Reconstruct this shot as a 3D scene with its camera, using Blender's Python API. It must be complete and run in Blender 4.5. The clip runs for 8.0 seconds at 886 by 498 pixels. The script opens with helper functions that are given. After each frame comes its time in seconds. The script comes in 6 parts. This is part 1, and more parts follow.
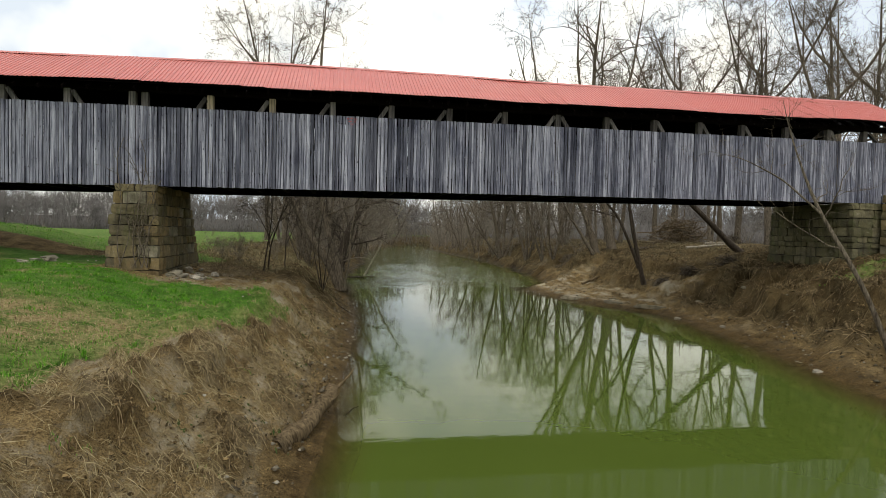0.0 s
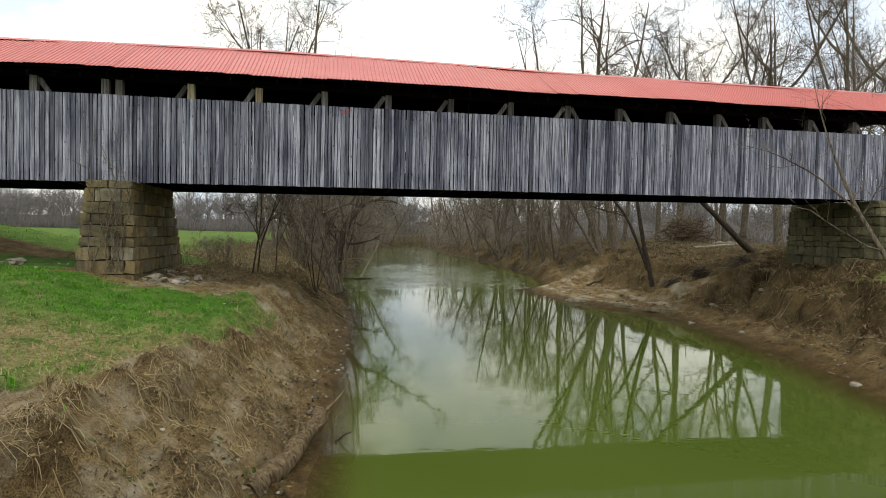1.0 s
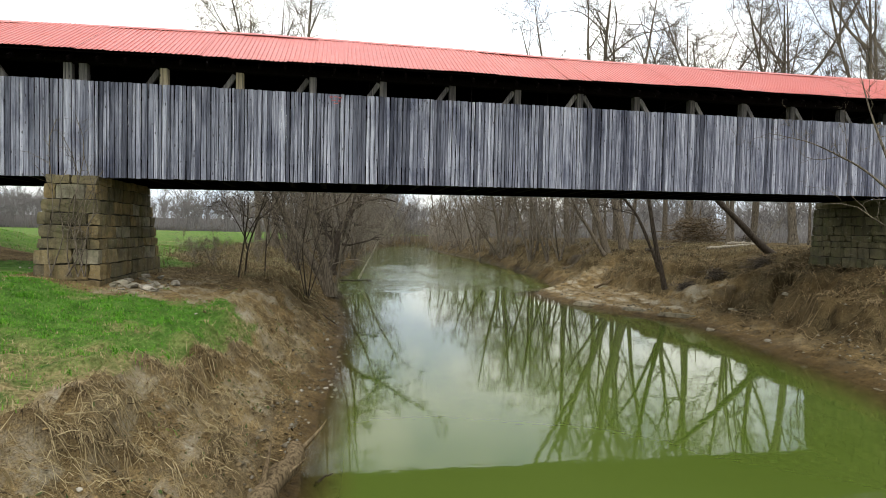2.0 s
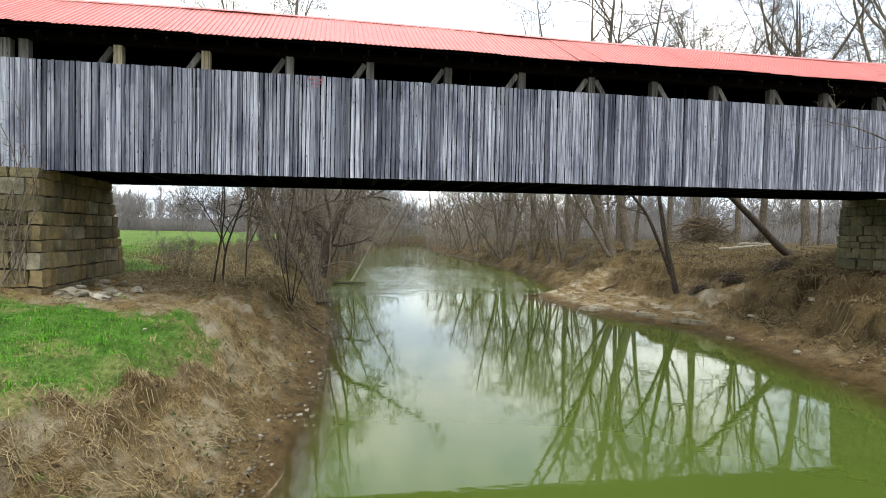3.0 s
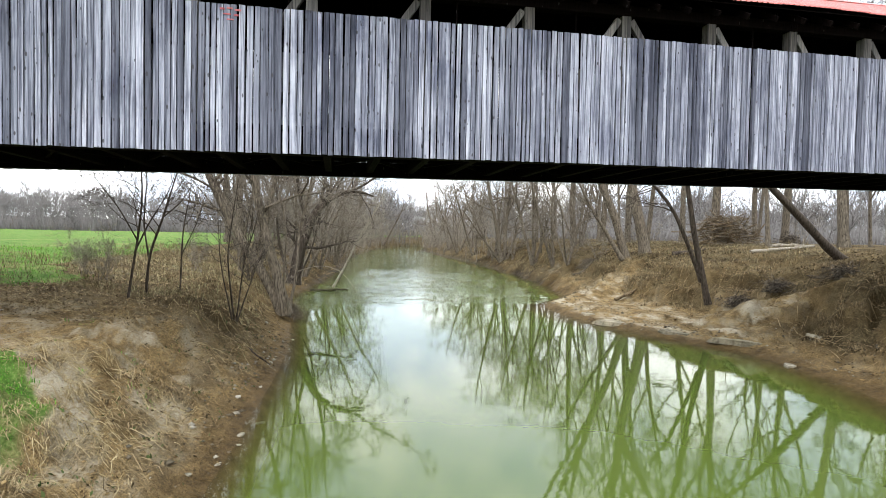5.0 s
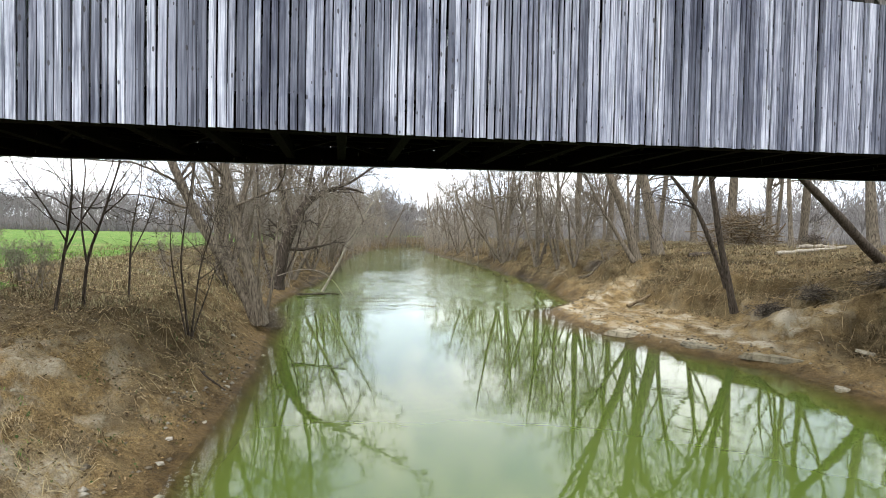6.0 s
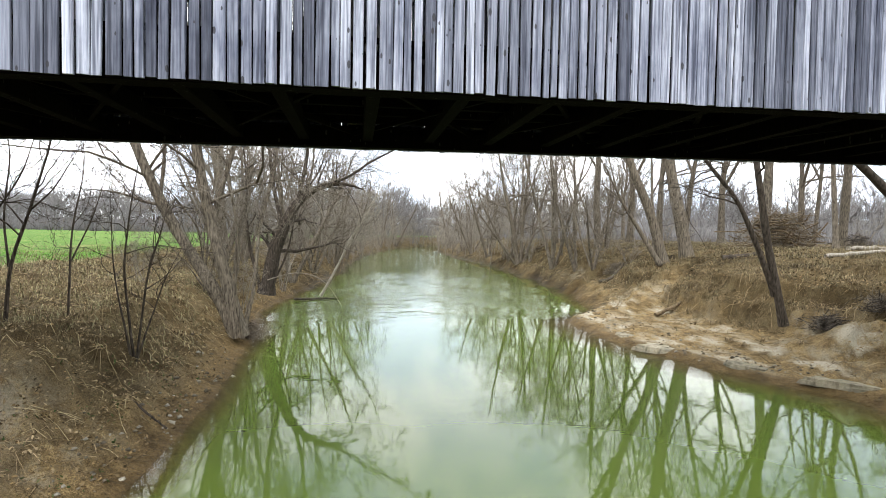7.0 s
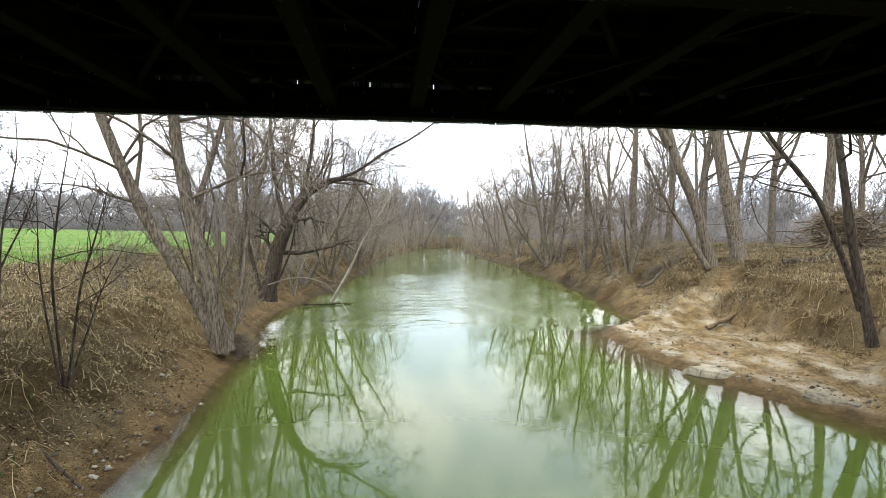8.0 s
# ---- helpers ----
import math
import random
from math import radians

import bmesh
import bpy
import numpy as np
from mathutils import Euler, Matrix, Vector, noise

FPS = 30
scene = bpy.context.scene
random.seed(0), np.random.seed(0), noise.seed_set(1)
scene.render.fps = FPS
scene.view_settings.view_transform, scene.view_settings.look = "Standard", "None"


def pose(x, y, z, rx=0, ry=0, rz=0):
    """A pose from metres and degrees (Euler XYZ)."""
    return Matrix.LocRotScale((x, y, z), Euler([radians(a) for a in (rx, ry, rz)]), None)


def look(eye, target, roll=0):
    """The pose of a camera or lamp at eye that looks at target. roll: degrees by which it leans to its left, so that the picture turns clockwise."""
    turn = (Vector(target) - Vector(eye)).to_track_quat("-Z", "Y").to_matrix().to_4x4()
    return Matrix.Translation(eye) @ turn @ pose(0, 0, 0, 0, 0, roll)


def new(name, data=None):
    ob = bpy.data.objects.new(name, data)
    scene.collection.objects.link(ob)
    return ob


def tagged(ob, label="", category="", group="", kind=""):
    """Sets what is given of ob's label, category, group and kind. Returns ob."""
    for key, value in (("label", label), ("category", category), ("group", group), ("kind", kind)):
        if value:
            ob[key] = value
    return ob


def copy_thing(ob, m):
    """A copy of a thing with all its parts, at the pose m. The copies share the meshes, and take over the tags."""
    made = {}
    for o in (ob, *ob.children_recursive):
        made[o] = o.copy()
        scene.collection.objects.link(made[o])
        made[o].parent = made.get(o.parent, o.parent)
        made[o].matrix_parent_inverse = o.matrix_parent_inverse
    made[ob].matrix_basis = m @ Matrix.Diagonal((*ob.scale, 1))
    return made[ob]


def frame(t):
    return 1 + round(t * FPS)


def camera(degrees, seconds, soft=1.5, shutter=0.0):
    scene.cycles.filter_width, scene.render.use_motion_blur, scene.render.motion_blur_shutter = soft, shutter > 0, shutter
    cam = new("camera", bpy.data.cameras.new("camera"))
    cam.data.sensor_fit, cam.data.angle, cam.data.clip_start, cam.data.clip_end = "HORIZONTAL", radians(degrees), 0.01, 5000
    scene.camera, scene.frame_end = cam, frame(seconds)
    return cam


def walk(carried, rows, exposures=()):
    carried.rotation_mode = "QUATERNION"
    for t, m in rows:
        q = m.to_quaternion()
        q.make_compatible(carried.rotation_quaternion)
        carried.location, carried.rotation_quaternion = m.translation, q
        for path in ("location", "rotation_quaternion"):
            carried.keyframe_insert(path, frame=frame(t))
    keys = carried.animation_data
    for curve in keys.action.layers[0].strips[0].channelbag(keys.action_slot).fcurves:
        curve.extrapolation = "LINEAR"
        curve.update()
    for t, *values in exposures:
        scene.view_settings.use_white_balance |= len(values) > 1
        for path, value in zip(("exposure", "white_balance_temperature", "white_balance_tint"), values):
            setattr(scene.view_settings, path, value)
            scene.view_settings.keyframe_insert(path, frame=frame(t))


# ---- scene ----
# seconds, stops: the camera opens up as the bridge fills the view
EXPOSURES = [(0.0, -0.08, 6950, 7), (0.8, 0.04, 6900, 7), (1.5, 0.22, 6750, 7), (2.3, 0.56, 6600, 7), (3.0, 0.79, 6450, 7), (3.7, 1.04, 6400, 8), (4.5, 1.23, 6320, 9), (6.0, 1.27, 6350, 9), (8.0, 1.36, 6250, 9)]
cam = camera(79.7, 8.0, 0.7)
# seconds, place (m), yaw, pitch, roll (degrees)
PATH = [
    (0.0, 0.565, 0.762, 4.577, -10.87, -1.66, -1.37),
    (0.5, 0.644, 1.578, 4.595, -11.05, -1.70, -1.33),
    (1.0, 0.765, 2.448, 4.608, -11.07, -1.73, -1.29),
    (1.5, 0.930, 3.375, 4.617, -11.02, -1.74, -1.25),
    (2.0, 1.139, 4.360, 4.622, -11.00, -1.74, -1.23),
    (2.5, 1.391, 5.404, 4.626, -11.05, -1.73, -1.22),
    (3.0, 1.685, 6.507, 4.627, -11.14, -1.71, -1.20),
    (3.5, 2.019, 7.667, 4.627, -11.22, -1.69, -1.18),
    (4.0, 2.391, 8.883, 4.626, -11.25, -1.67, -1.17),
    (4.5, 2.797, 10.152, 4.626, -11.24, -1.66, -1.15),
    (5.0, 3.235, 11.470, 4.626, -11.20, -1.64, -1.14),
    (5.5, 3.700, 12.833, 4.628, -11.11, -1.63, -1.13),
    (6.0, 4.186, 14.237, 4.631, -10.89, -1.63, -1.12),
    (6.5, 4.690, 15.675, 4.638, -10.37, -1.64, -1.12),
    (7.0, 5.204, 17.140, 4.647, -9.33, -1.66, -1.12),
    (7.5, 5.721, 18.625, 4.661, -7.73, -1.70, -1.12),
    (8.0, 6.235, 20.121, 4.680, -6.13, -1.75, -1.12),
]
walk(cam, [(t, pose(x, y, z, 90 + pitch, roll, yaw)) for t, x, y, z, yaw, pitch, roll in PATH], EXPOSURES)

# ---- world, sun and exposure ----
world = bpy.data.worlds.new("overcast_sky")
scene.world = world
world.use_nodes = True
wn = world.node_tree
wn.nodes.clear()
sky = wn.nodes.new("ShaderNodeTexSky")
sky.sky_type, sky.sun_disc = "NISHITA", False
sky.sun_elevation, sky.sun_rotation = radians(52), radians(200)
sky.air_density, sky.dust_density, sky.ozone_density = 1.0, 3.0, 1.0
pale = wn.nodes.new("ShaderNodeHueSaturation")
pale.inputs["Saturation"].default_value = 0.15
veil = wn.nodes.new("ShaderNodeMix")
veil.data_type = "RGBA"
veil.inputs[0].default_value = 0.62
sky_dir = wn.nodes.new("ShaderNodeTexCoord")
cloud = wn.nodes.new("ShaderNodeTexNoise")
cloud.inputs["Scale"].default_value, cloud.inputs["Detail"].default_value = 4.2, 5.0
cloud_ramp = wn.nodes.new("ShaderNodeValToRGB")
for el, at, tone in zip(cloud_ramp.color_ramp.elements, (0.41, 0.60), ((0.72, 0.83, 1.0, 1), (1.42, 1.40, 1.35, 1))):
    el.position, el.color = at, tone
cloud_gain = wn.nodes.new("ShaderNodeVectorMath")
cloud_gain.operation = "SCALE"
cloud_gain.inputs["Scale"].default_value = 10.9
wn.links.new(sky_dir.outputs["Generated"], cloud.inputs["Vector"])
wn.links.new(cloud.outputs["Fac"], cloud_ramp.inputs[0])
wn.links.new(cloud_ramp.outputs[0], cloud_gain.inputs[0])
rise_of = wn.nodes.new("ShaderNodeSeparateXYZ")
wn.links.new(sky_dir.outputs["Generated"], rise_of.inputs[0])
# an overcast sky is brighter overhead than low down
zenith = wn.nodes.new("ShaderNodeMapRange")
for k, v in zip(("From Min", "From Max", "To Min", "To Max"), (0.0, 1.0, 0.84, 1.36)):
    zenith.inputs[k].default_value = v
wn.links.new(rise_of.outputs["Z"], zenith.inputs["Value"])
overcast = wn.nodes.new("ShaderNodeVectorMath")
overcast.operation = "SCALE"
wn.links.new(cloud_gain.outputs[0], overcast.inputs[0])
wn.links.new(zenith.outputs[0], overcast.inputs["Scale"])
wn.links.new(overcast.outputs[0], veil.inputs[7])
back = wn.nodes.new("ShaderNodeBackground")
back.inputs["Strength"].default_value = 0.135
wout = wn.nodes.new("ShaderNodeOutputWorld")
wn.links.new(sky.outputs[0], pale.inputs["Color"])
wn.links.new(pale.outputs[0], veil.inputs[6])
wn.links.new(veil.outputs[2], back.inputs["Color"])
wn.links.new(back.outputs[0], wout.inputs["Surface"])

sun_data = bpy.data.lights.new("sun", "SUN")
sun_data.energy, sun_data.angle, sun_data.color = 0.8, radians(20), (1.0, 0.97, 0.92)
sun = new("sun", sun_data)
sun.matrix_world = look((0, 0, 60), (0 + 60 / math.tan(radians(52)) * 0.34, 60 / math.tan(radians(52)) * 0.94, 0))


# ---- materials ----
def material(name, rough=0.8, metal=0.0, spec=0.4):
    m = bpy.data.materials.new(name)
    m.use_nodes = True
    b = m.node_tree.nodes["Principled BSDF"]
    b.inputs["Roughness"].default_value = rough
    b.inputs["Metallic"].default_value = metal
    b.inputs["Specular IOR Level"].default_value = spec
    return m, m.node_tree, b


def node(nt, kind, **inputs):
    n = nt.nodes.new("ShaderNode" + kind)
    for k, v in inputs.items():
        n.inputs[k.replace("_", " ")].default_value = v
    return n


def position(nt, scale=(1, 1, 1), local=False):
    src = nt.nodes.new("ShaderNodeTexCoord" if local else "ShaderNodeNewGeometry")
    mp = nt.nodes.new("ShaderNodeMapping")
    mp.inputs["Scale"].default_value = scale
    nt.links.new(src.outputs["Object" if local else "Position"], mp.inputs["Vector"])
    return mp.outputs[0]


def noise_of(nt, vec, scale, detail=4.0, rough=0.55):
    n = node(nt, "TexNoise", Scale=scale, Detail=detail, Roughness=rough)
    nt.links.new(vec, n.inputs["Vector"])
    return n.outputs["Fac"]


def ramp(nt, fac, *stops):
    r = nt.nodes.new("ShaderNodeValToRGB")
    e = r.color_ramp.elements
    for i, (p, c) in enumerate(stops):
        el = e[i] if i < 2 else e.new(p)
        el.position = p
        el.color = (*c, 1) if len(c) == 3 else c
    nt.links.new(fac, r.inputs[0])
    return r.outputs[0]


def mix(nt, fac, a, b, mode="MIX"):
    n = nt.nodes.new("ShaderNodeMix")
    n.data_type, n.blend_type = "RGBA", mode
    for sock, v in ((n.inputs[0], fac), (n.inputs[6], a), (n.inputs[7], b)):
        if isinstance(v, (int, float)):
            sock.default_value = v
        elif isinstance(v, tuple):
            sock.default_value = (*v, 1)
        else:
            nt.links.new(v, sock)
    return n.outputs[2]


def calc(nt, op, a, b=0.5, clamp=False):
    n = nt.nodes.new("ShaderNodeMath")
    n.operation, n.use_clamp = op, clamp
    for sock, v in zip(n.inputs, (a, b)):
        if isinstance(v, (int, float)):
            sock.default_value = v
        else:
            nt.links.new(v, sock)
    return n.outputs[0]


def relief(nt, b, fac, strength=0.5, distance=0.01):
    n = node(nt, "Bump", Strength=strength, Distance=distance)
    nt.links.new(fac, n.inputs["Height"])
    nt.links.new(n.outputs[0], b.inputs["Normal"])


def attribute(nt, name):
    n = nt.nodes.new("ShaderNodeAttribute")
    n.attribute_name = name
    return n.outputs["Fac"]


def chance(nt):
    return nt.nodes.new("ShaderNodeObjectInfo").outputs["Random"]


def weathered_wood(name, tones, stain=0.5, island=False):
    """Bare boards gone grey: streaks along the grain, knots, damp stains; each board a tone of its own."""
    m, nt, b = material(name, 0.85, 0, 0.2)
    if island:
        rnd = nt.nodes.new("ShaderNodeNewGeometry").outputs["Random Per Island"]
    else:
        rnd = chance(nt)
    shift = nt.nodes.new("ShaderNodeVectorMath")
    shift.operation = "ADD"
    comb = nt.nodes.new("ShaderNodeCombineXYZ")
    nt.links.new(calc(nt, "MULTIPLY", rnd, 37.0), comb.inputs[2])
    nt.links.new(nt.nodes.new("ShaderNodeNewGeometry").outputs["Position"], shift.inputs[0])
    nt.links.new(comb.outputs[0], shift.inputs[1])
    mp = node(nt, "Mapping")
    mp.inputs["Scale"].default_value = (38, 38, 1.1)
    nt.links.new(shift.outputs[0], mp.inputs["Vector"])
    grain = noise_of(nt, mp.outputs[0], 1.0, 8, 0.68)
    mp2 = node(nt, "Mapping")
    mp2.inputs["Scale"].default_value = (24, 24, 0.6)
    nt.links.new(shift.outputs[0], mp2.inputs["Vector"])
    streak = noise_of(nt, mp2.outputs[0], 1.0, 3, 0.6)
    tone = ramp(nt, rnd, *tones)
    col = mix(nt, ramp(nt, grain, (0.34, (0, 0, 0)), (0.62, (1, 1, 1))), mix(nt, 1.0, tone, (0.45, 0.46, 0.5), "MULTIPLY"), tone)
    col = mix(nt, calc(nt, "MULTIPLY", ramp(nt, streak, (0.46, (0, 0, 0)), (0.62, (1, 1, 1))), 0.85), col, mix(nt, 1.0, col, (0.27, 0.275, 0.31), "MULTIPLY"))
    damp = noise_of(nt, position(nt, (1.3, 1.3, 0.42)), 1.0, 5, 0.7)
    col = mix(nt, calc(nt, "MULTIPLY", ramp(nt, damp, (0.46, (0, 0, 0)), (0.7, (1, 1, 1))), stain), col, mix(nt, 1.0, col, (0.27, 0.285, 0.36), "MULTIPLY"))
    mp3 = node(nt, "Mapping")
    mp3.inputs["Scale"].default_value = (10, 10, 4.2)
    nt.links.new(shift.outputs[0], mp3.inputs["Vector"])
    knots = node(nt, "TexVoronoi", Scale=1.0)
    nt.links.new(mp3.outputs[0], knots.inputs["Vector"])
    pick = nt.nodes.new("ShaderNodeSeparateColor")
    nt.links.new(knots.outputs["Color"], pick.inputs[0])
    size = calc(nt, "MULTIPLY", calc(nt, "SUBTRACT", pick.outputs[0], 0.35, True), 0.34)
    knot = calc(nt, "GREATER_THAN", size, knots.outputs["Distance"])
    col = mix(nt, calc(nt, "MULTIPLY", knot, 0.85), col, (0.026, 0.024, 0.025))
    nt.links.new(col, b.inputs["Base Color"])
    relief(nt, b, calc(nt, "SUBTRACT", grain, calc(nt, "MULTIPLY", knot, 0.4)), 0.6, 0.006)
    return m


BOARD_TONES = ((0.0, (0.10, 0.103, 0.13)), (0.22, (0.22, 0.225, 0.27)), (0.6, (0.325, 0.33, 0.385)), (1.0, (0.48, 0.485, 0.545)))
siding_wood = weathered_wood("weathered_siding", BOARD_TONES, 0.95)
siding_rest_wood = weathered_wood("weathered_siding_far", BOARD_TONES, 0.7, True)
truss_wood = weathered_wood("old_timber", ((0.0, (0.085, 0.074, 0.064)), (1.0, (0.22, 0.20, 0.18))), 0.6)
new_wood = weathered_wood("newer_timber", ((0.0, (0.34, 0.27, 0.17)), (1.0, (0.44, 0.36, 0.24))), 0.3)
# near-black instead of timber brown: shade under floor and roof, put into the colour
shade_wood = weathered_wood("shade_black_timber", ((0.0, (0.003, 0.0016, 0.0014)), (1.0, (0.006, 0.0036, 0.003))), 0.3)

shade_wood.node_tree.nodes["Principled BSDF"].inputs["Specular IOR Level"].default_value = 0.03


def make_red_roof():
    m, nt, b = material("red_painted_metal", 0.42, 0, 0.5)
    big = noise_of(nt, position(nt, (0.35, 0.6, 0.6)), 1.0, 4)
    fine = noise_of(nt, position(nt, (9, 2, 2)), 1.0, 5)
    col = mix(nt, big, (0.42, 0.100, 0.083), (0.50, 0.150, 0.128))
    col = mix(nt, calc(nt, "MULTIPLY", ramp(nt, fine, (0.52, (0, 0, 0)), (0.75, (1, 1, 1))), 0.35), col, (0.58, 0.21, 0.17))
    col = mix(nt, calc(nt, "MULTIPLY", chance(nt), 0.18), col, (0.44, 0.08, 0.06))
    nt.links.new(col, b.inputs["Base Color"])
    nt.links.new(calc(nt, "ADD", calc(nt, "MULTIPLY", fine, 0.3), 0.3), b.inputs["Roughness"])
    relief(nt, b, fine, 0.08, 0.01)
    return m


def make_stone(name, tones, moss=0.4, island=False):
    m, nt, b = material(name, 0.9, 0, 0.1)
    rnd = nt.nodes.new("ShaderNodeNewGeometry").outputs["Random Per Island"] if island else chance(nt)
    big = noise_of(nt, position(nt), 1.6, 5, 0.62)
    fine = noise_of(nt, position(nt), 22.0, 6, 0.65)
    col = ramp(nt, rnd, *tones)
    col = mix(nt, calc(nt, "MULTIPLY", ramp(nt, big, (0.42, (0, 0, 0)), (0.68, (1, 1, 1))), 0.75), col, (0.075, 0.068, 0.05))
    col = mix(nt, calc(nt, "MULTIPLY", ramp(nt, fine, (0.45, (0, 0, 0)), (0.7, (1, 1, 1))), 0.45), col, mix(nt, 1.0, col, (0.4, 0.38, 0.33), "MULTIPLY"))
    green = noise_of(nt, position(nt, (1, 1, 0.6)), 2.7, 4, 0.6)
    col = mix(nt, calc(nt, "MULTIPLY", ramp(nt, green, (0.5, (0, 0, 0)), (0.68, (1, 1, 1))), moss), col, (0.085, 0.095, 0.036))
    drip = noise_of(nt, position(nt, (4.5, 4.5, 0.5)), 1.0, 4, 0.6)
    col = mix(nt, calc(nt, "MULTIPLY", ramp(nt, drip, (0.5, (0, 0, 0)), (0.7, (1, 1, 1))), 0.65), col, mix(nt, 1.0, col, (0.3, 0.28, 0.25), "MULTIPLY"))
    lichen = noise_of(nt, position(nt), 7.0, 5, 0.7)
    col = mix(nt, calc(nt, "MULTIPLY", ramp(nt, lichen, (0.6, (0, 0, 0)), (0.7, (1, 1, 1))), 0.5), col, (0.30, 0.285, 0.23))
    nt.links.new(col, b.inputs["Base Color"])
    relief(nt, b, calc(nt, "ADD", fine, calc(nt, "MULTIPLY", big, 1.5)), 0.7, 0.02)
    return m


red_roof = make_red_roof()
pier_stone = make_stone("sandstone_ashlar", ((0.0, (0.10, 0.086, 0.05)), (0.35, (0.19, 0.155, 0.085)), (0.6, (0.26, 0.19, 0.09)), (0.8, (0.15, 0.115, 0.06)), (1.0, (0.30, 0.275, 0.20))), 0.45)
# mossy stone; its darker tones also hold the shade below the bridge
mossy_stone = make_stone("mossy_shade_sandstone", ((0.0, (0.065, 0.060, 0.034)), (0.5, (0.11, 0.10, 0.055)), (1.0, (0.17, 0.15, 0.09))), 0.5)
mortar_core = make_stone("dark_joint_fill", ((0.0, (0.03, 0.026, 0.018)), (1.0, (0.04, 0.035, 0.025))), 0.3)
pale_rock = make_stone("pale_limestone", ((0.0, (0.26, 0.23, 0.17)), (1.0, (0.46, 0.42, 0.35))), 0.2)
flat_rock = make_stone("muddy_flat_rock", ((0.0, (0.21, 0.178, 0.118)), (1.0, (0.34, 0.295, 0.21))), 0.2)


def make_bark(name, a, c, scale=1.0):
    m, nt, b = material(name, 0.9, 0, 0.05)
    ridge = noise_of(nt, position(nt, (16 * scale, 16 * scale, 3 * scale)), 1.0, 5, 0.65)
    patch = noise_of(nt, position(nt, (0.9, 0.9, 0.5)), 1.0, 3)
    col = mix(nt, ramp(nt, ridge, (0.35, (0, 0, 0)), (0.66, (1, 1, 1))), a, c)
    col = mix(nt, calc(nt, "MULTIPLY", ramp(nt, patch, (0.4, (0, 0, 0)), (0.7, (1, 1, 1))), 0.4), col, mix(nt, 1.0, col, (0.55, 0.55, 0.5), "MULTIPLY"))
    col = mix(nt, calc(nt, "MULTIPLY", chance(nt), 0.25), col, mix(nt, 1.0, col, (0.6, 0.56, 0.52), "MULTIPLY"))
    nt.links.new(col, b.inputs["Base Color"])
    relief(nt, b, ridge, 0.8, 0.03)
    return m


bark_grey = make_bark("grey_bark", (0.045, 0.036, 0.027), (0.20, 0.168, 0.126))
bark_dark = make_bark("dark_bark", (0.024, 0.019, 0.015), (0.100, 0.080, 0.062))
bark_twig = make_bark("twig_bark", (0.12, 0.100, 0.080), (0.30, 0.260, 0.208), 2.0)
bark_pale = make_bark("pale_dead_bark", (0.15, 0.13, 0.10), (0.36, 0.32, 0.26))
bark_log = make_bark("rotten_log_bark", (0.05, 0.035, 0.019), (0.21, 0.155, 0.092))
# flat pale grey: the haze of distance is put into this bark colour
bark_far = make_bark("hazed_wood_bark", (0.11, 0.101, 0.096), (0.20, 0.187, 0.178), 0.3)


def make_plain(name, a, c, scale=3.0, rough=0.85, island=True):
    m, nt, b = material(name, rough, 0, 0.04)
    rnd = nt.nodes.new("ShaderNodeNewGeometry").outputs["Random Per Island"] if island else chance(nt)
    patch = noise_of(nt, position(nt), scale, 3)
    col = mix(nt, rnd, a, c)
    col = mix(nt, calc(nt, "MULTIPLY", ramp(nt, patch, (0.35, (0, 0, 0)), (0.7, (1, 1, 1))), 0.4), col, mix(nt, 1.0, col, (0.6, 0.6, 0.55), "MULTIPLY"))
    nt.links.new(col, b.inputs["Base Color"])
    return m


grass_blade = make_plain("green_grass", (0.046, 0.160, 0.010), (0.145, 0.335, 0.034), 1.6)
straw_blade = make_plain("dry_grass", (0.17, 0.122, 0.058), (0.46, 0.375, 0.215), 1.5)
stalk_brown = make_plain("dead_stalk", (0.055, 0.040, 0.020), (0.22, 0.172, 0.095), 1.5)
leaf_brown = make_plain("fallen_leaf", (0.026, 0.019, 0.009), (0.22, 0.158, 0.084), 1.5)
leaf_tan = make_plain("tan_fallen_leaf", (0.075, 0.053, 0.027), (0.33, 0.25, 0.145), 1.5)
root_wood = make_plain("weed_root", (0.040, 0.028, 0.014), (0.36, 0.270, 0.155), 1.5)
brown_grass = make_plain("brown_dead_grass", (0.055, 0.045, 0.024), (0.28, 0.232, 0.135), 1.2)
clod_mat = make_plain("earth_clod", (0.045, 0.027, 0.011), (0.27, 0.185, 0.088), 2.0)
weed_grass = make_plain("olive_dead_weed", (0.085, 0.078, 0.036), (0.33, 0.285, 0.165), 0.7)
far_green = make_plain("low_green_weed", (0.035, 0.055, 0.016), (0.075, 0.095, 0.034), 1.0)


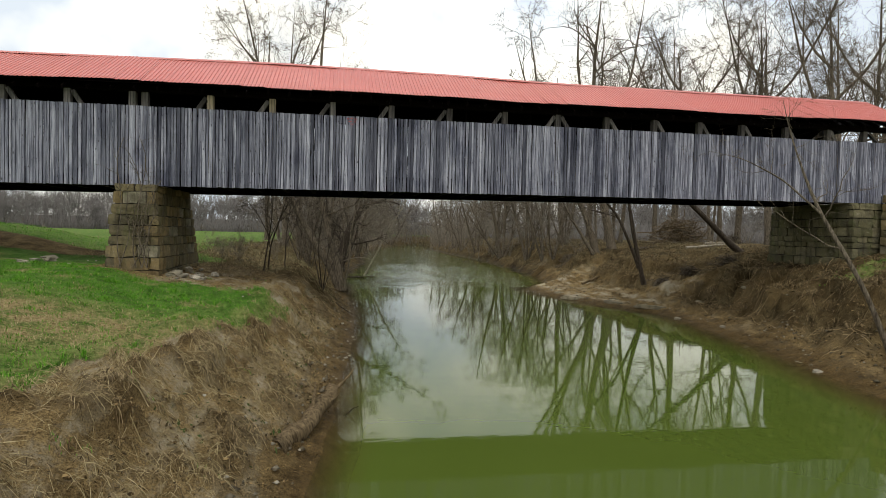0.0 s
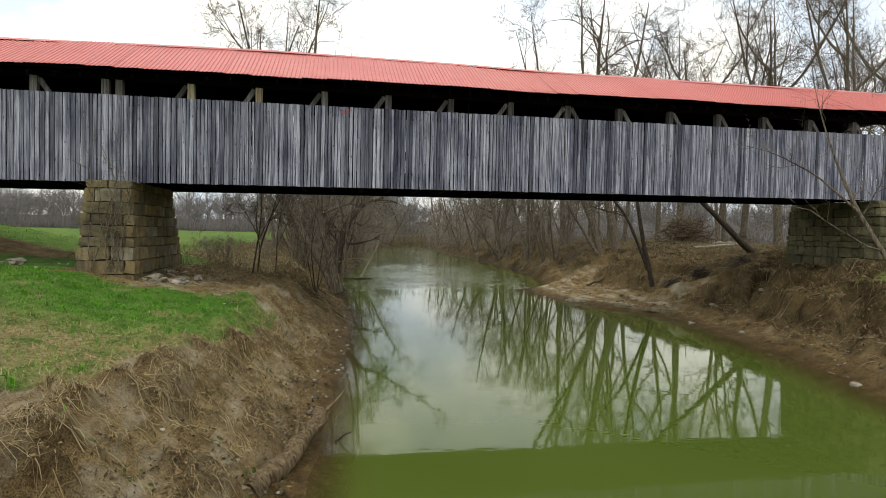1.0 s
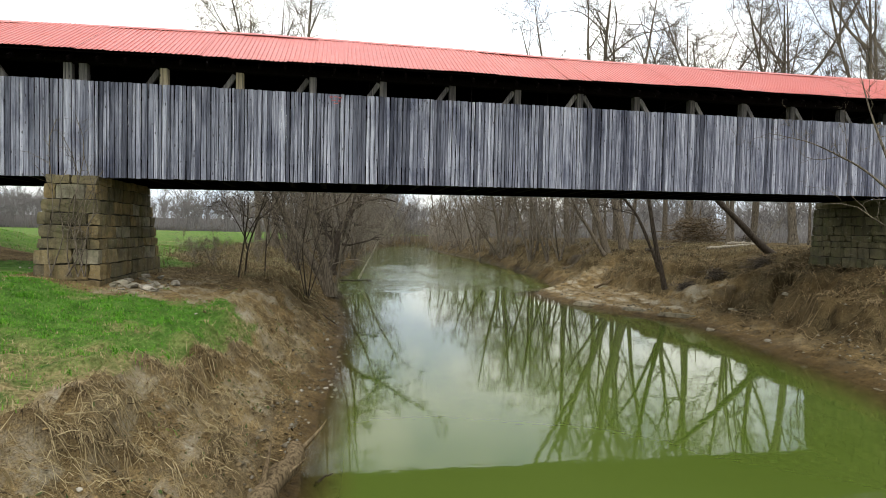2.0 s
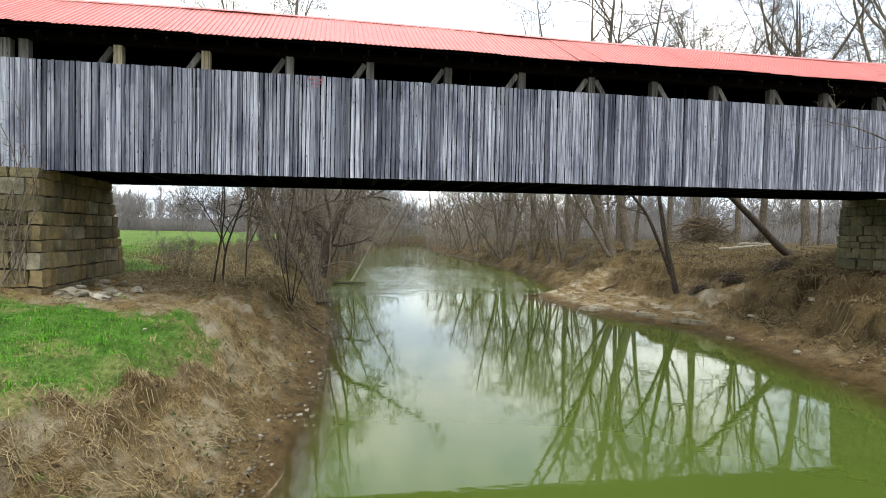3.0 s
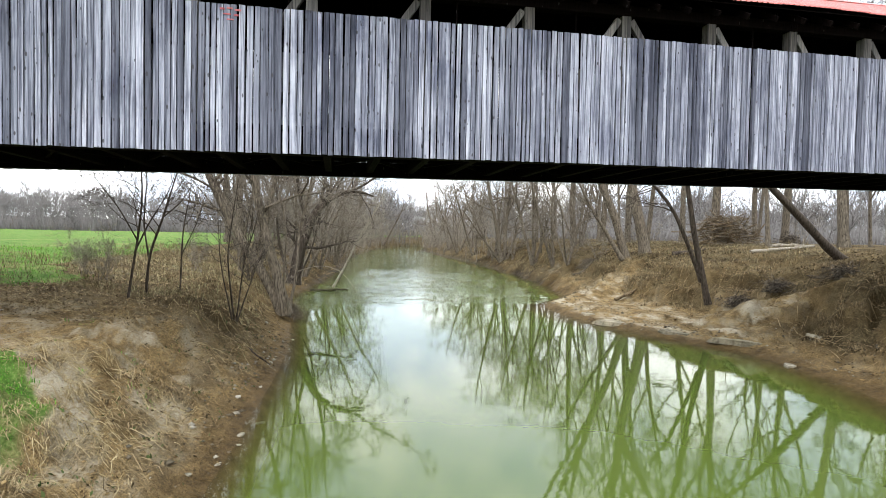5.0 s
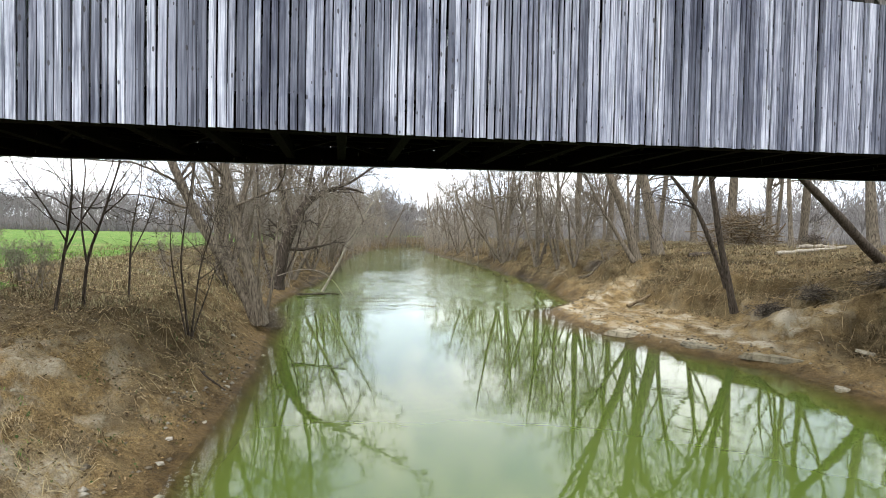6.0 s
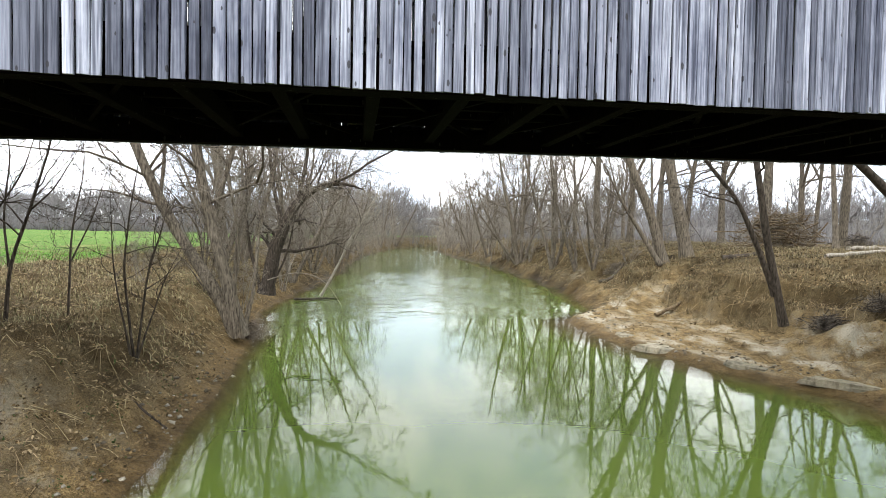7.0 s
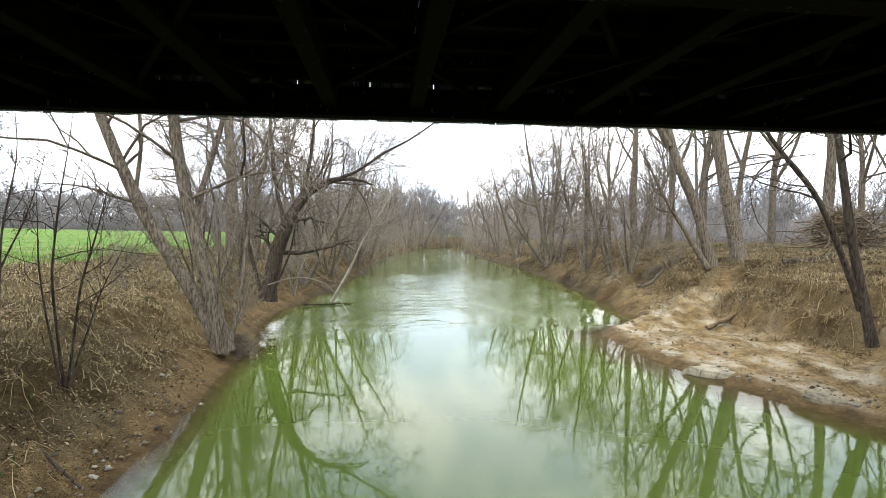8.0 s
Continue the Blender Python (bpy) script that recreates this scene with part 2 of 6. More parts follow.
def make_ground():
    m, nt, b = material("ground", 0.95, 0, 0.05)
    p = position(nt)
    big, mid, fine = noise_of(nt, p, 0.35, 4), noise_of(nt, p, 1.7, 6, 0.62), noise_of(nt, p, 13.0, 6, 0.7)
    crumb = noise_of(nt, p, 42.0, 4, 0.75)
    patch = noise_of(nt, position(nt, (1.5, 0.75, 1.0)), 1.0, 5, 0.6)
    speck = ramp(nt, crumb, (0.36, (0.34, 0.31, 0.28)), (0.5, (0.85, 0.84, 0.82)), (0.68, (1.35, 1.33, 1.28)))
    dirt = mix(nt, ramp(nt, mid, (0.3, (0, 0, 0)), (0.7, (1, 1, 1))), (0.110, 0.076, 0.034), (0.37, 0.268, 0.132))
    dirt = mix(nt, ramp(nt, fine, (0.42, (0, 0, 0)), (0.66, (0.85, 0.85, 0.85))), dirt, mix(nt, 1.0, dirt, (0.42, 0.38, 0.33), "MULTIPLY"))
    sandy = mix(nt, fine, (0.24, 0.202, 0.138), (0.47, 0.418, 0.318))
    sand_mask = calc(nt, "MULTIPLY", attribute(nt, "sand"), ramp(nt, calc(nt, "ADD", patch, calc(nt, "MULTIPLY", calc(nt, "SUBTRACT", fine, 0.5), 0.3)), (0.46, (0, 0, 0)), (0.66, (1, 1, 1))))
    col = mix(nt, sand_mask, dirt, sandy)
    litter = mix(nt, ramp(nt, fine, (0.35, (0, 0, 0)), (0.65, (1, 1, 1))), (0.030, 0.024, 0.013), (0.165, 0.128, 0.068))
    litter = mix(nt, ramp(nt, noise_of(nt, p, 0.8, 5, 0.6), (0.42, (0, 0, 0)), (0.6, (1, 1, 1))), mix(nt, 1.0, litter, (0.40, 0.35, 0.30), "MULTIPLY"), litter)
    col = mix(nt, calc(nt, "MULTIPLY", attribute(nt, "litter"), ramp(nt, big, (0.3, (0.45, 0.45, 0.45)), (0.6, (1, 1, 1)))), col, litter)
    col = mix(nt, calc(nt, "SUBTRACT", 1.0, calc(nt, "MULTIPLY", sand_mask, 0.6)), col, mix(nt, 1.0, col, speck, "MULTIPLY"))
    green = mix(nt, ramp(nt, mid, (0.35, (0, 0, 0)), (0.65, (1, 1, 1))), (0.042, 0.118, 0.013), (0.112, 0.228, 0.040))
    green = mix(nt, ramp(nt, fine, (0.4, (0, 0, 0)), (0.65, (1, 1, 1))), mix(nt, 1.0, green, (0.55, 0.6, 0.5), "MULTIPLY"), green)
    straw = mix(nt, ramp(nt, fine, (0.35, (0, 0, 0)), (0.65, (1, 1, 1))), (0.12, 0.088, 0.036), (0.36, 0.285, 0.145))
    green = mix(nt, ramp(nt, crumb, (0.56, (0, 0, 0)), (0.66, (0.8, 0.8, 0.8))), green, (0.30, 0.255, 0.12))
    lawn = mix(nt, calc(nt, "MULTIPLY", attribute(nt, "straw"), ramp(nt, mid, (0.35, (0.15, 0.15, 0.15)), (0.55, (1, 1, 1)))), green, straw)
    col = mix(nt, ramp(nt, calc(nt, "ADD", attribute(nt, "grass"), calc(nt, "MULTIPLY", calc(nt, "SUBTRACT", mid, 0.5), 0.9)), (0.42, (0, 0, 0)), (0.6, (1, 1, 1))), col, lawn)
    wet = attribute(nt, "wet")
    col = mix(nt, calc(nt, "MULTIPLY", wet, 0.85), col, mix(nt, 1.0, col, (0.40, 0.36, 0.29), "MULTIPLY"))
    nt.links.new(col, b.inputs["Base Color"])
    nt.links.new(calc(nt, "SUBTRACT", 0.95, calc(nt, "MULTIPLY", wet, 0.45)), b.inputs["Roughness"])
    relief(nt, b, calc(nt, "ADD", mid, calc(nt, "MULTIPLY", fine, 0.7)), 1.0, 0.13)
    return m


def make_water():
    m, nt, b = material("murky_green_water", 0.03, 0, 0.5)
    b.inputs["IOR"].default_value = 1.333
    big = noise_of(nt, position(nt), 0.25, 3)
    col = mix(nt, big, (0.052, 0.077, 0.011), (0.068, 0.094, 0.018))
    shallow = ramp(nt, attribute(nt, "depth"), (0.0, (1, 1, 1)), (1.0, (0, 0, 0)))
    col = mix(nt, calc(nt, "MULTIPLY", shallow, 0.85), col, (0.07, 0.045, 0.016))
    nt.links.new(col, b.inputs["Base Color"])
    nt.links.new(ramp(nt, attribute(nt, "depth"), (0.0, (0.25, 0.25, 0.25)), (0.8, (1, 1, 1))), b.inputs["Alpha"])
    riffle = attribute(nt, "riffle")
    calm = noise_of(nt, position(nt, (0.8, 1.5, 1)), 1.6, 2)
    chop = noise_of(nt, position(nt, (0.55, 1.1, 1)), 1.0, 4, 0.6)
    height = calc(nt, "ADD", calc(nt, "MULTIPLY", calm, 0.0018), calc(nt, "MULTIPLY", calc(nt, "MULTIPLY", chop, riffle), 0.16))
    nt.links.new(calc(nt, "ADD", calc(nt, "MULTIPLY", riffle, 0.12), 0.032), b.inputs["Roughness"])
    relief(nt, b, height, 1.0, 1.0)
    return m


ground_mat, water_mat = make_ground(), make_water()


# ---- building helpers ----
def mesh_of(name, verts, faces, mat, smooth=False):
    me = bpy.data.meshes.new(name)
    if isinstance(faces, np.ndarray):
        n, k = faces.shape
        me.vertices.add(len(verts))
        me.vertices.foreach_set("co", np.asarray(verts, np.float32).ravel())
        me.loops.add(n * k)
        me.loops.foreach_set("vertex_index", faces.astype(np.int32).ravel())
        me.polygons.add(n)
        me.polygons.foreach_set("loop_start", np.arange(0, n * k, k, dtype=np.int32))
        me.update(calc_edges=True)
    else:
        me.from_pydata([tuple(v) for v in verts], [], faces)
        me.update()
    if smooth:
        me.shade_smooth()
    me.materials.append(mat)
    return me


def part(name, bm, mat, parent, label="", smooth=False):
    """Links a bmesh, a mesh or (verts, faces) as one mesh object under a thing or a part."""
    if isinstance(bm, bmesh.types.BMesh):
        me = bpy.data.meshes.new(name)
        bm.to_mesh(me)
        bm.free()
        me.materials.append(mat)
        if smooth:
            me.shade_smooth()
    elif isinstance(bm, bpy.types.Mesh):
        me = bm
    else:
        me = mesh_of(name, bm[0], bm[1], mat, smooth)
    ob = new(name, me)
    ob.parent = parent
    if label:
        ob["label"] = label
    return ob


def thing(name, label, category, at=(0, 0, 0), group="", kind=""):
    ob = new(name)
    ob.location = at
    ob.empty_display_size = 0.2
    return tagged(ob, label, category, group, kind)


def box_bm(bm, lo, hi, bevel=0.0, shear=0.0):
    r = bmesh.ops.create_cube(bm, size=1.0)["verts"]
    lo, hi = Vector(lo), Vector(hi)
    for v in r:
        v.co = Vector((lo[i] + (v.co[i] + 0.5) * (hi[i] - lo[i]) for i in range(3)))
        v.co.z += shear * v.co.x
    if bevel:
        edges = list({e for v in r for e in v.link_edges})
        bmesh.ops.bevel(bm, geom=edges, offset=bevel, segments=1, affect="EDGES")
    return bm


def box(lo, hi, bevel=0.0, shear=0.0):
    return box_bm(bmesh.new(), lo, hi, bevel, shear)


def beam_bm(bm, a, b, w, t, bevel=0.01):
    """A squared timber from a to b, w wide across and t thick."""
    a, b = Vector(a), Vector(b)
    d = b - a
    r = bmesh.ops.create_cube(bm, size=1.0)["verts"]
    rot = d.to_track_quat("Y", "Z").to_matrix().to_4x4()
    m = Matrix.Translation((a + b) / 2) @ rot @ Matrix.Diagonal((w, d.length, t, 1))
    bmesh.ops.transform(bm, matrix=m, verts=r)
    if bevel:
        bmesh.ops.bevel(bm, geom=list({e for v in r for e in v.link_edges}), offset=bevel, segments=1, affect="EDGES")
    return bm


def beam(a, b, w, t, bevel=0.01):
    return beam_bm(bmesh.new(), a, b, w, t, bevel)


def tubes(P, R, k):
    """Tapered tubes: P (m, n, 3) centre lines, R (m, n) radii, k sides. Returns verts, quad faces."""
    m, n, _ = P.shape
    T = np.gradient(P, axis=1)
    T /= np.linalg.norm(T, axis=2, keepdims=True) + 1e-9
    ref = np.where(np.abs(T[..., 2:3]) > 0.9, np.array([1.0, 0, 0]), np.array([0, 0, 1.0]))
    ref = np.repeat(ref[:, :1], n, axis=1)
    U = np.cross(T, ref)
    U /= np.linalg.norm(U, axis=2, keepdims=True) + 1e-9
    W = np.cross(T, U)
    a = np.arange(k) * 2 * np.pi / k
    ring = U[:, :, None] * np.cos(a)[:, None] + W[:, :, None] * np.sin(a)[:, None]
    V = P[:, :, None] + ring * R[:, :, None, None]
    idx = np.arange(m * n * k).reshape(m, n, k)
    nxt = np.roll(idx, -1, axis=2)
    F = np.stack([idx[:, :-1], nxt[:, :-1], nxt[:, 1:], idx[:, 1:]], -1).reshape(-1, 4)
    return V.reshape(-1, 3), F


def join(*pieces):
    vs, fs, o = [], [], 0
    for v, f in pieces:
        vs.append(v)
        fs.append(f + o)
        o += len(v)
    return np.concatenate(vs), np.concatenate(fs)


def spikes(base, way, width):
    """Slim three-sided twigs from base along way."""
    n = len(base)
    side = np.cross(way, np.array([0.31, 0.52, 0.8]))
    side /= np.linalg.norm(side, axis=1, keepdims=True) + 1e-9
    other = np.cross(way, side)
    other /= np.linalg.norm(other, axis=1, keepdims=True) + 1e-9
    w = np.broadcast_to(np.asarray(width, float), (n,))[:, None]
    V = np.stack([base + side * w, base - side * 0.5 * w + other * 0.87 * w, base - side * 0.5 * w - other * 0.87 * w, base + way], 1).reshape(-1, 3)
    i = np.arange(n)[:, None] * 4
    return V, np.concatenate([i + np.array(k) for k in ((0, 1, 3), (1, 2, 3), (2, 0, 3))])


def triangles(*pieces):
    """Joins meshes of three- and four-cornered faces into one of triangles."""
    out = []
    for v, f in pieces:
        out.append((v, f if f.shape[1] == 3 else np.concatenate([f[:, [0, 1, 2]], f[:, [0, 2, 3]]])))
    return join(*out)


# ---- the lie of the land ----
SHORE_L = ((-400, -30), (-60, -5), (-10, -1.6), (4, -0.5), (10, 0.0), (13, 0.25), (16, 0.6), (21, 1.0), (30, 1.35), (38, 1.15), (44, 0.6), (48, -0.2), (54, 0.6), (65, 2.0), (83, 4.0), (96, 4.4), (122, 7.0), (152, 11.4), (175, 17), (200, 28), (240, 55), (400, 170))
SHORE_R = ((-400, -14), (-60, 9), (-10, 13.6), (4, 14.8), (10, 15.6), (14, 16.6), (17, 17.3), (20, 18.2), (23, 18.8), (26, 19.3), (28, 19.6), (30, 19.6), (32.5, 18.6), (35.5, 17.2), (38, 16.7), (43, 16.3), (45, 17.0), (47, 19.2), (49, 20.6), (60, 22.6), (75, 24.0), (90, 25.4), (122, 25.0), (150, 26), (178, 31), (205, 42), (245, 72), (400, 190))
LEFT_BANK = ((-6, -1.6), (-1.5, -0.75), (-0.4, -0.25), (0, 0), (0.5, 0.2), (1, 0.55), (1.5, 0.85), (2, 1.15), (2.5, 1.6), (3, 1.95), (3.5, 2.08), (5, 2.22), (6.5, 2.5), (9, 3.0), (14, 3.15), (40, 3.2), (300, 3.3))
RIGHT_NEAR = ((-6, -1.6), (-1.5, -0.4), (0, 0), (0.5, 0.2), (1.3, 0.5), (2.4, 0.9), (3.1, 1.3), (3.4, 1.95), (4.4, 2.3), (4.7, 2.75), (6.4, 3.3), (9, 4.05), (14, 4.3), (60, 4.5), (300, 4.5))
RIGHT_BENCH = ((-6, -1.5), (-1.5, -0.3), (0, 0), (0.3, 0.2), (2, 0.36), (4.8, 0.6), (5.8, 0.85), (6.1, 1.7), (7.4, 2.1), (7.65, 2.75), (9, 3.0), (12, 3.7), (16, 4.15), (60, 4.4), (300, 4.4))
RIGHT_FAR = ((-6, -1.6), (-1.5, -0.5), (0, 0), (0.5, 0.5), (1.2, 1.1), (2.5, 1.5), (2.9, 2.2), (4, 2.6), (6, 3.3), (9, 3.8), (14, 4.1), (60, 4.0), (300, 4.0))


def along(table, v):
    t = np.array(table, float)
    return np.interp(v, t[:, 0], t[:, 1])


def soft(a, b, v):
    s = np.clip((v - a) / (b - a), 0, 1)
    return s * s * (3 - 2 * s)


def waves(x, y, seed, size, octaves=4):
    """Smooth pseudo-random relief, about -1 to 1."""
    rng = np.random.default_rng(seed)
    out, amp, f = 0.0, 1.0, 1.0 / size
    for _ in range(octaves):
        s = 0.0
        for _ in range(5):
            a, ph = rng.uniform(0, 6.283), rng.uniform(0, 6.283)
            s = s + np.sin((x * math.cos(a) + y * math.sin(a)) * f * 6.283 * rng.uniform(0.6, 1.3) + ph)
        out = out + amp * s / 3.2
        amp *= 0.5
        f *= 2.1
    return out / 1.6


def shores(y):
    return along(SHORE_L, y) + (0.22 + 0.6 * soft(48, 60, y)) * waves(y, y * 0.3, 5, 7.0, 3), along(SHORE_R, y) + (0.25 + 0.75 * soft(48, 56, y)) * waves(y, y * 0.2, 6, 6.0, 3)


def root_mats(x, y):
    """Where the left bank is held together by mats of roots and dead weeds."""
    return waves(x, y, 50, 1.6, 3)


def height(x, y):
    x, y = np.asarray(x, float), np.asarray(y, float)
    xl, xr = shores(y)
    dl, dr = xl - x, x - xr
    left = along(LEFT_BANK, dl)
    dr = dr + np.where(dr > 0.8, soft(0.8, 2.2, dr) * soft(16, 10, dr) * (0.8 * waves(x, y, 19, 4.6, 2) + 0.14 * waves(x, y, 20, 0.9, 2)), 0)
    bench = soft(30, 36, y) * (1 - soft(44, 49, y))
    beyond = soft(44, 49, y)
    near = 1 - soft(30, 36, y)
    right = near * along(RIGHT_NEAR, dr) + bench * along(RIGHT_BENCH, dr) + beyond * along(RIGHT_FAR, dr)
    h = np.where(dl > dr, left, right)
    # approach banks at both ends of the bridge, and the heap of earth by the pier
    lane = np.exp(-((y - 26) / 5.5) ** 4)
    h = h + np.where(x > 20, lane * soft(28.5, 34, x) * 2.6, 0) + np.where(x < -5, lane * soft(-20, -29, x) * 3.2, 0)
    h = h + np.where(x < -5, 1.5 * soft(-11, -19, x) * np.exp(-((y - 34) / 9.0) ** 2), 0)
    h = h + 0.55 * np.exp(-(((x + 14) / 4.0) ** 2 + ((y - 28.5) / 2.2) ** 2))
    land = np.clip(np.maximum(dl, dr), 0, 3) / 3
    slope = np.exp(-((dl - 2.0) / 1.6) ** 2) + 0.8 * np.exp(-((dr - 2.6) / 2.2) ** 2)
    cut = waves(x, y, 17, 3.4, 3)
    flat = 1 - 0.85 * bench * soft(6.4, 5.4, dr)
    h = h + np.where(dr > 0, flat * np.exp(-((dr - 3.4) / 2.4) ** 2) * (0.30 * np.abs(cut) - 0.12 + 0.10 * waves(x, y, 18, 1.1, 2)), 0)
    h = h + land * 0.10 * waves(x, y, 11, 5.5, 3) + slope * np.where(dr > 0, flat, 1) * (0.16 * waves(x, y, 12, 1.9, 3) + 0.06 * waves(x, y, 13, 0.55, 2))
    h = h + np.where(dl > 0, np.exp(-((dl - 2.9) / 1.5) ** 2) * soft(44, 36, y) * 0.34 * soft(0.0, 0.3, root_mats(x, y)) * (0.7 + 0.3 * waves(x, y, 27, 0.8, 2)), 0)
    h = h - np.where(dr > 0, flat * np.exp(-((dr - 4.2) / 2.6) ** 2) * 0.6 * soft(0.15, 0.36, waves(x, y, 28, 2.6, 3)), 0)
    # sods, clods and small gullies on both slopes
    rough = soft(0.2, 0.9, dl) * soft(7.5, 4.5, dl) * soft(48, 40, y) + 0.9 * soft(0.3, 1.2, dr) * soft(13, 8, dr) * soft(58, 48, y) * (1 - 0.7 * bench * soft(5.5, 4.5, dr))
    h = h + rough * (0.13 * (0.4 - np.abs(waves(x, y, 71, 1.15, 2))) + 0.05 * waves(x, y, 72, 0.42, 2))
    h = h * (1 - 0.55 * soft(85, 130, y) * np.exp(-(np.maximum(dl, dr) / 12.0) ** 2) * (np.maximum(dl, dr) > 0))
    far = soft(60, 200, np.hypot(x, y - 20))
    h = h + far * land * 0.35 * waves(x, y, 14, 120.0, 2)
    hill = 5 * soft(270, 380, y + 0.12 * np.abs(x)) + 5 * soft(400, 620, y) * (1 + 0.35 * waves(x, y * 0.3, 15, 260.0, 2)) + 10 * soft(620, 1400, y)
    return h + hill


def ticks(spans):
    out = []
    for a, b, step in spans:
        out += list(np.arange(a, b - 1e-6, step))
    return np.array(out + [spans[-1][1]])


def grid(xs, ys):
    X, Y = np.meshgrid(xs, ys)
    n, m = X.shape
    i = np.arange(n * m).reshape(n, m)
    return X.ravel(), Y.ravel(), np.stack([i[:-1, :-1], i[:-1, 1:], i[1:, 1:], i[1:, :-1]], -1).reshape(-1, 4)


def set_attribute(me, name, values):
    a = me.attributes.new(name, "FLOAT", "POINT")
    a.data.foreach_set("value", np.asarray(values, np.float32))


def lawn_edge(y):
    """How far from the water the grass of the near bank begins."""
    return np.interp(y, [0, 8, 10.5, 12.6, 14.4, 17.2, 21, 23], [5.6, 4.4, 3.8, 3.35, 2.9, 2.55, 2.2, 3.5])


def covers(x, y):
    """How much grass, dry grass, bare sand, leaf litter and wet mud lies at a place of the plan."""
    xl, xr = shores(y)
    dl, dr = xl - x, x - xr
    wob = waves(x, y, 21, 3.2, 3)
    edge = lawn_edge(y)
    lawn = soft(-0.25, 0.45, dl - edge + 0.45 * wob) * (1 - soft(21.2, 23.0, y + 0.5 * wob - 0.12 * np.clip(-x - 7, 0, 20)))
    field = soft(6.6, 8.6, dl + 1.2 * wob - 0.75 * np.clip(y - 34, 0, 16)) * soft(29.5, 31.5, y + 0.6 * wob)
    west = soft(8.4, 9.2, -x)
    heap = np.exp(-(((x + 13.5) / 4.0) ** 2 + ((y - 28.3) / 2.0) ** 2) ** 2)
    grass = np.clip(np.maximum(np.maximum(lawn, field), west * (dl > 0)) - heap * 1.2, 0, 1)
    east = soft(23.0, 24.5, x + 0.6 * wob) * soft(23.2, 21.5, y) * soft(0.0, 0.5, waves(x, y, 22, 4.5, 2) + 0.45)
    grass = np.maximum(grass, np.where(dr > 0, east * 0.9, 0))
    far_right = np.where(dr > 10, 0.38 * soft(55, 90, y), 0)
    grass = np.maximum(grass, far_right)
    grass = grass * soft(300, 262, y)
    straw = np.clip(np.exp(-(((x + 6.3) / 3.8) ** 2 + ((y - 13.6) / 2.2) ** 2)) * 1.4 + 0.7 * soft(0.15, 0.8, waves(x, y, 23, 3.0, 4)) + 0.45 * soft(0.8, 0.1, dl - edge) * (y < 23), 0, 1)
    straw = np.where(y > 30, 0.14 + 0.4 * soft(0.0, 0.8, waves(x, y, 24, 9.0, 3)) + 0.5 * soft(9.0, 5.5, dl), straw)
    bare = np.maximum(soft(0.25, -0.05, root_mats(x, y)), 0.9 * soft(17.5, 20, y) * soft(31, 28, y) * soft(1.3, 2.2, dl))
    shelf = soft(29.5, 32.5, y) * soft(49, 46, y)
    sand = np.where(dl > 0, (0.25 + 0.75 * soft(31, 25, y)) * soft(50, 40, y) * soft(0.3, 1.2, dl) * soft(8.5, 6.5, dl) * (0.3 + 0.7 * bare), (1.0 * soft(0.2, 1.0, dr) * soft(6.6, 5.2, dr) * shelf + 3.0 * np.exp(-(((x - 25.4) / 1.6) ** 2 + ((y - 61.5) / 2.4) ** 2)) + 0.3 * soft(0.2, 1, dr) * soft(3.0, 1.6, dr)) * (0.5 + 0.5 * soft(-0.3, 0.2, wob)))
    litter = np.where(dl > dr, np.maximum(0.85 * soft(26.5, 31, y) * soft(0.3, 1.5, dl), 0.5 * (1 - bare) * soft(0.5, 1.2, dl) * soft(6.0, 4.6, dl)), soft(0.9, 2.6, dr) * (1 - 0.95 * shelf * soft(6.6, 5.4, dr)))
    litter = np.maximum(litter, soft(50, 64, y))
    litter = np.maximum(litter, soft(262, 300, y))
    wet = soft(1.1, -0.05, np.maximum(dl, dr * (1 - 0.4 * (y < 30))) + 0.15 * wob)
    return grass, straw, sand, litter, wet


gx, gy, gf = grid(ticks(((-1500, -300, 150), (-300, -60, 20), (-60, -16, 2), (-16, -9, 0.25), (-9, 2, 0.13), (2, 16, 0.5), (16, 29, 0.2), (29, 36, 0.3), (36, 70, 1.5), (70, 300, 20), (300, 1500.1, 150))),
                  ticks(((-900, -100, 100), (-100, -10, 10), (-10, 4, 1), (4, 40, 0.16), (40, 62, 0.28), (62, 120, 1.2), (120, 300, 6), (300, 1800.1, 100))))
ground_me = mesh_of("ground", np.stack([gx, gy, height(gx, gy)], 1), gf, ground_mat, True)
for name, values in zip(("grass", "straw", "sand", "litter", "wet"), covers(gx, gy)):
    set_attribute(ground_me, name, values)
ground = tagged(new("ground", ground_me), "earth banks and meadow with grass, bare sandy soil and dead leaves", "ground", kind="structure")

wx, wy, wf = grid(ticks(((-40, -4, 4), (-4, 26, 0.4), (26, 60, 2), (60, 200.1, 10))), ticks(((-400, -20, 20), (-20, 4, 2), (4, 70, 0.45), (70, 130, 1.5), (130, 400.1, 8))))
water_me = mesh_of("river", np.stack([wx, wy, 0 * wx], 1), wf, water_mat, True)
set_attribute(water_me, "depth", np.clip(-height(wx, wy) / 0.55, 0, 1))
lip = 44.6 + 0.42 * np.clip(wx - 1.0, 0, 30) - 0.018 * np.clip(wx - 1.0, 0, 30) ** 2 + 1.3 * waves(wx, wy, 32, 4.0, 3)
tongue = np.exp(-((wy - lip) / 1.1) ** 2)
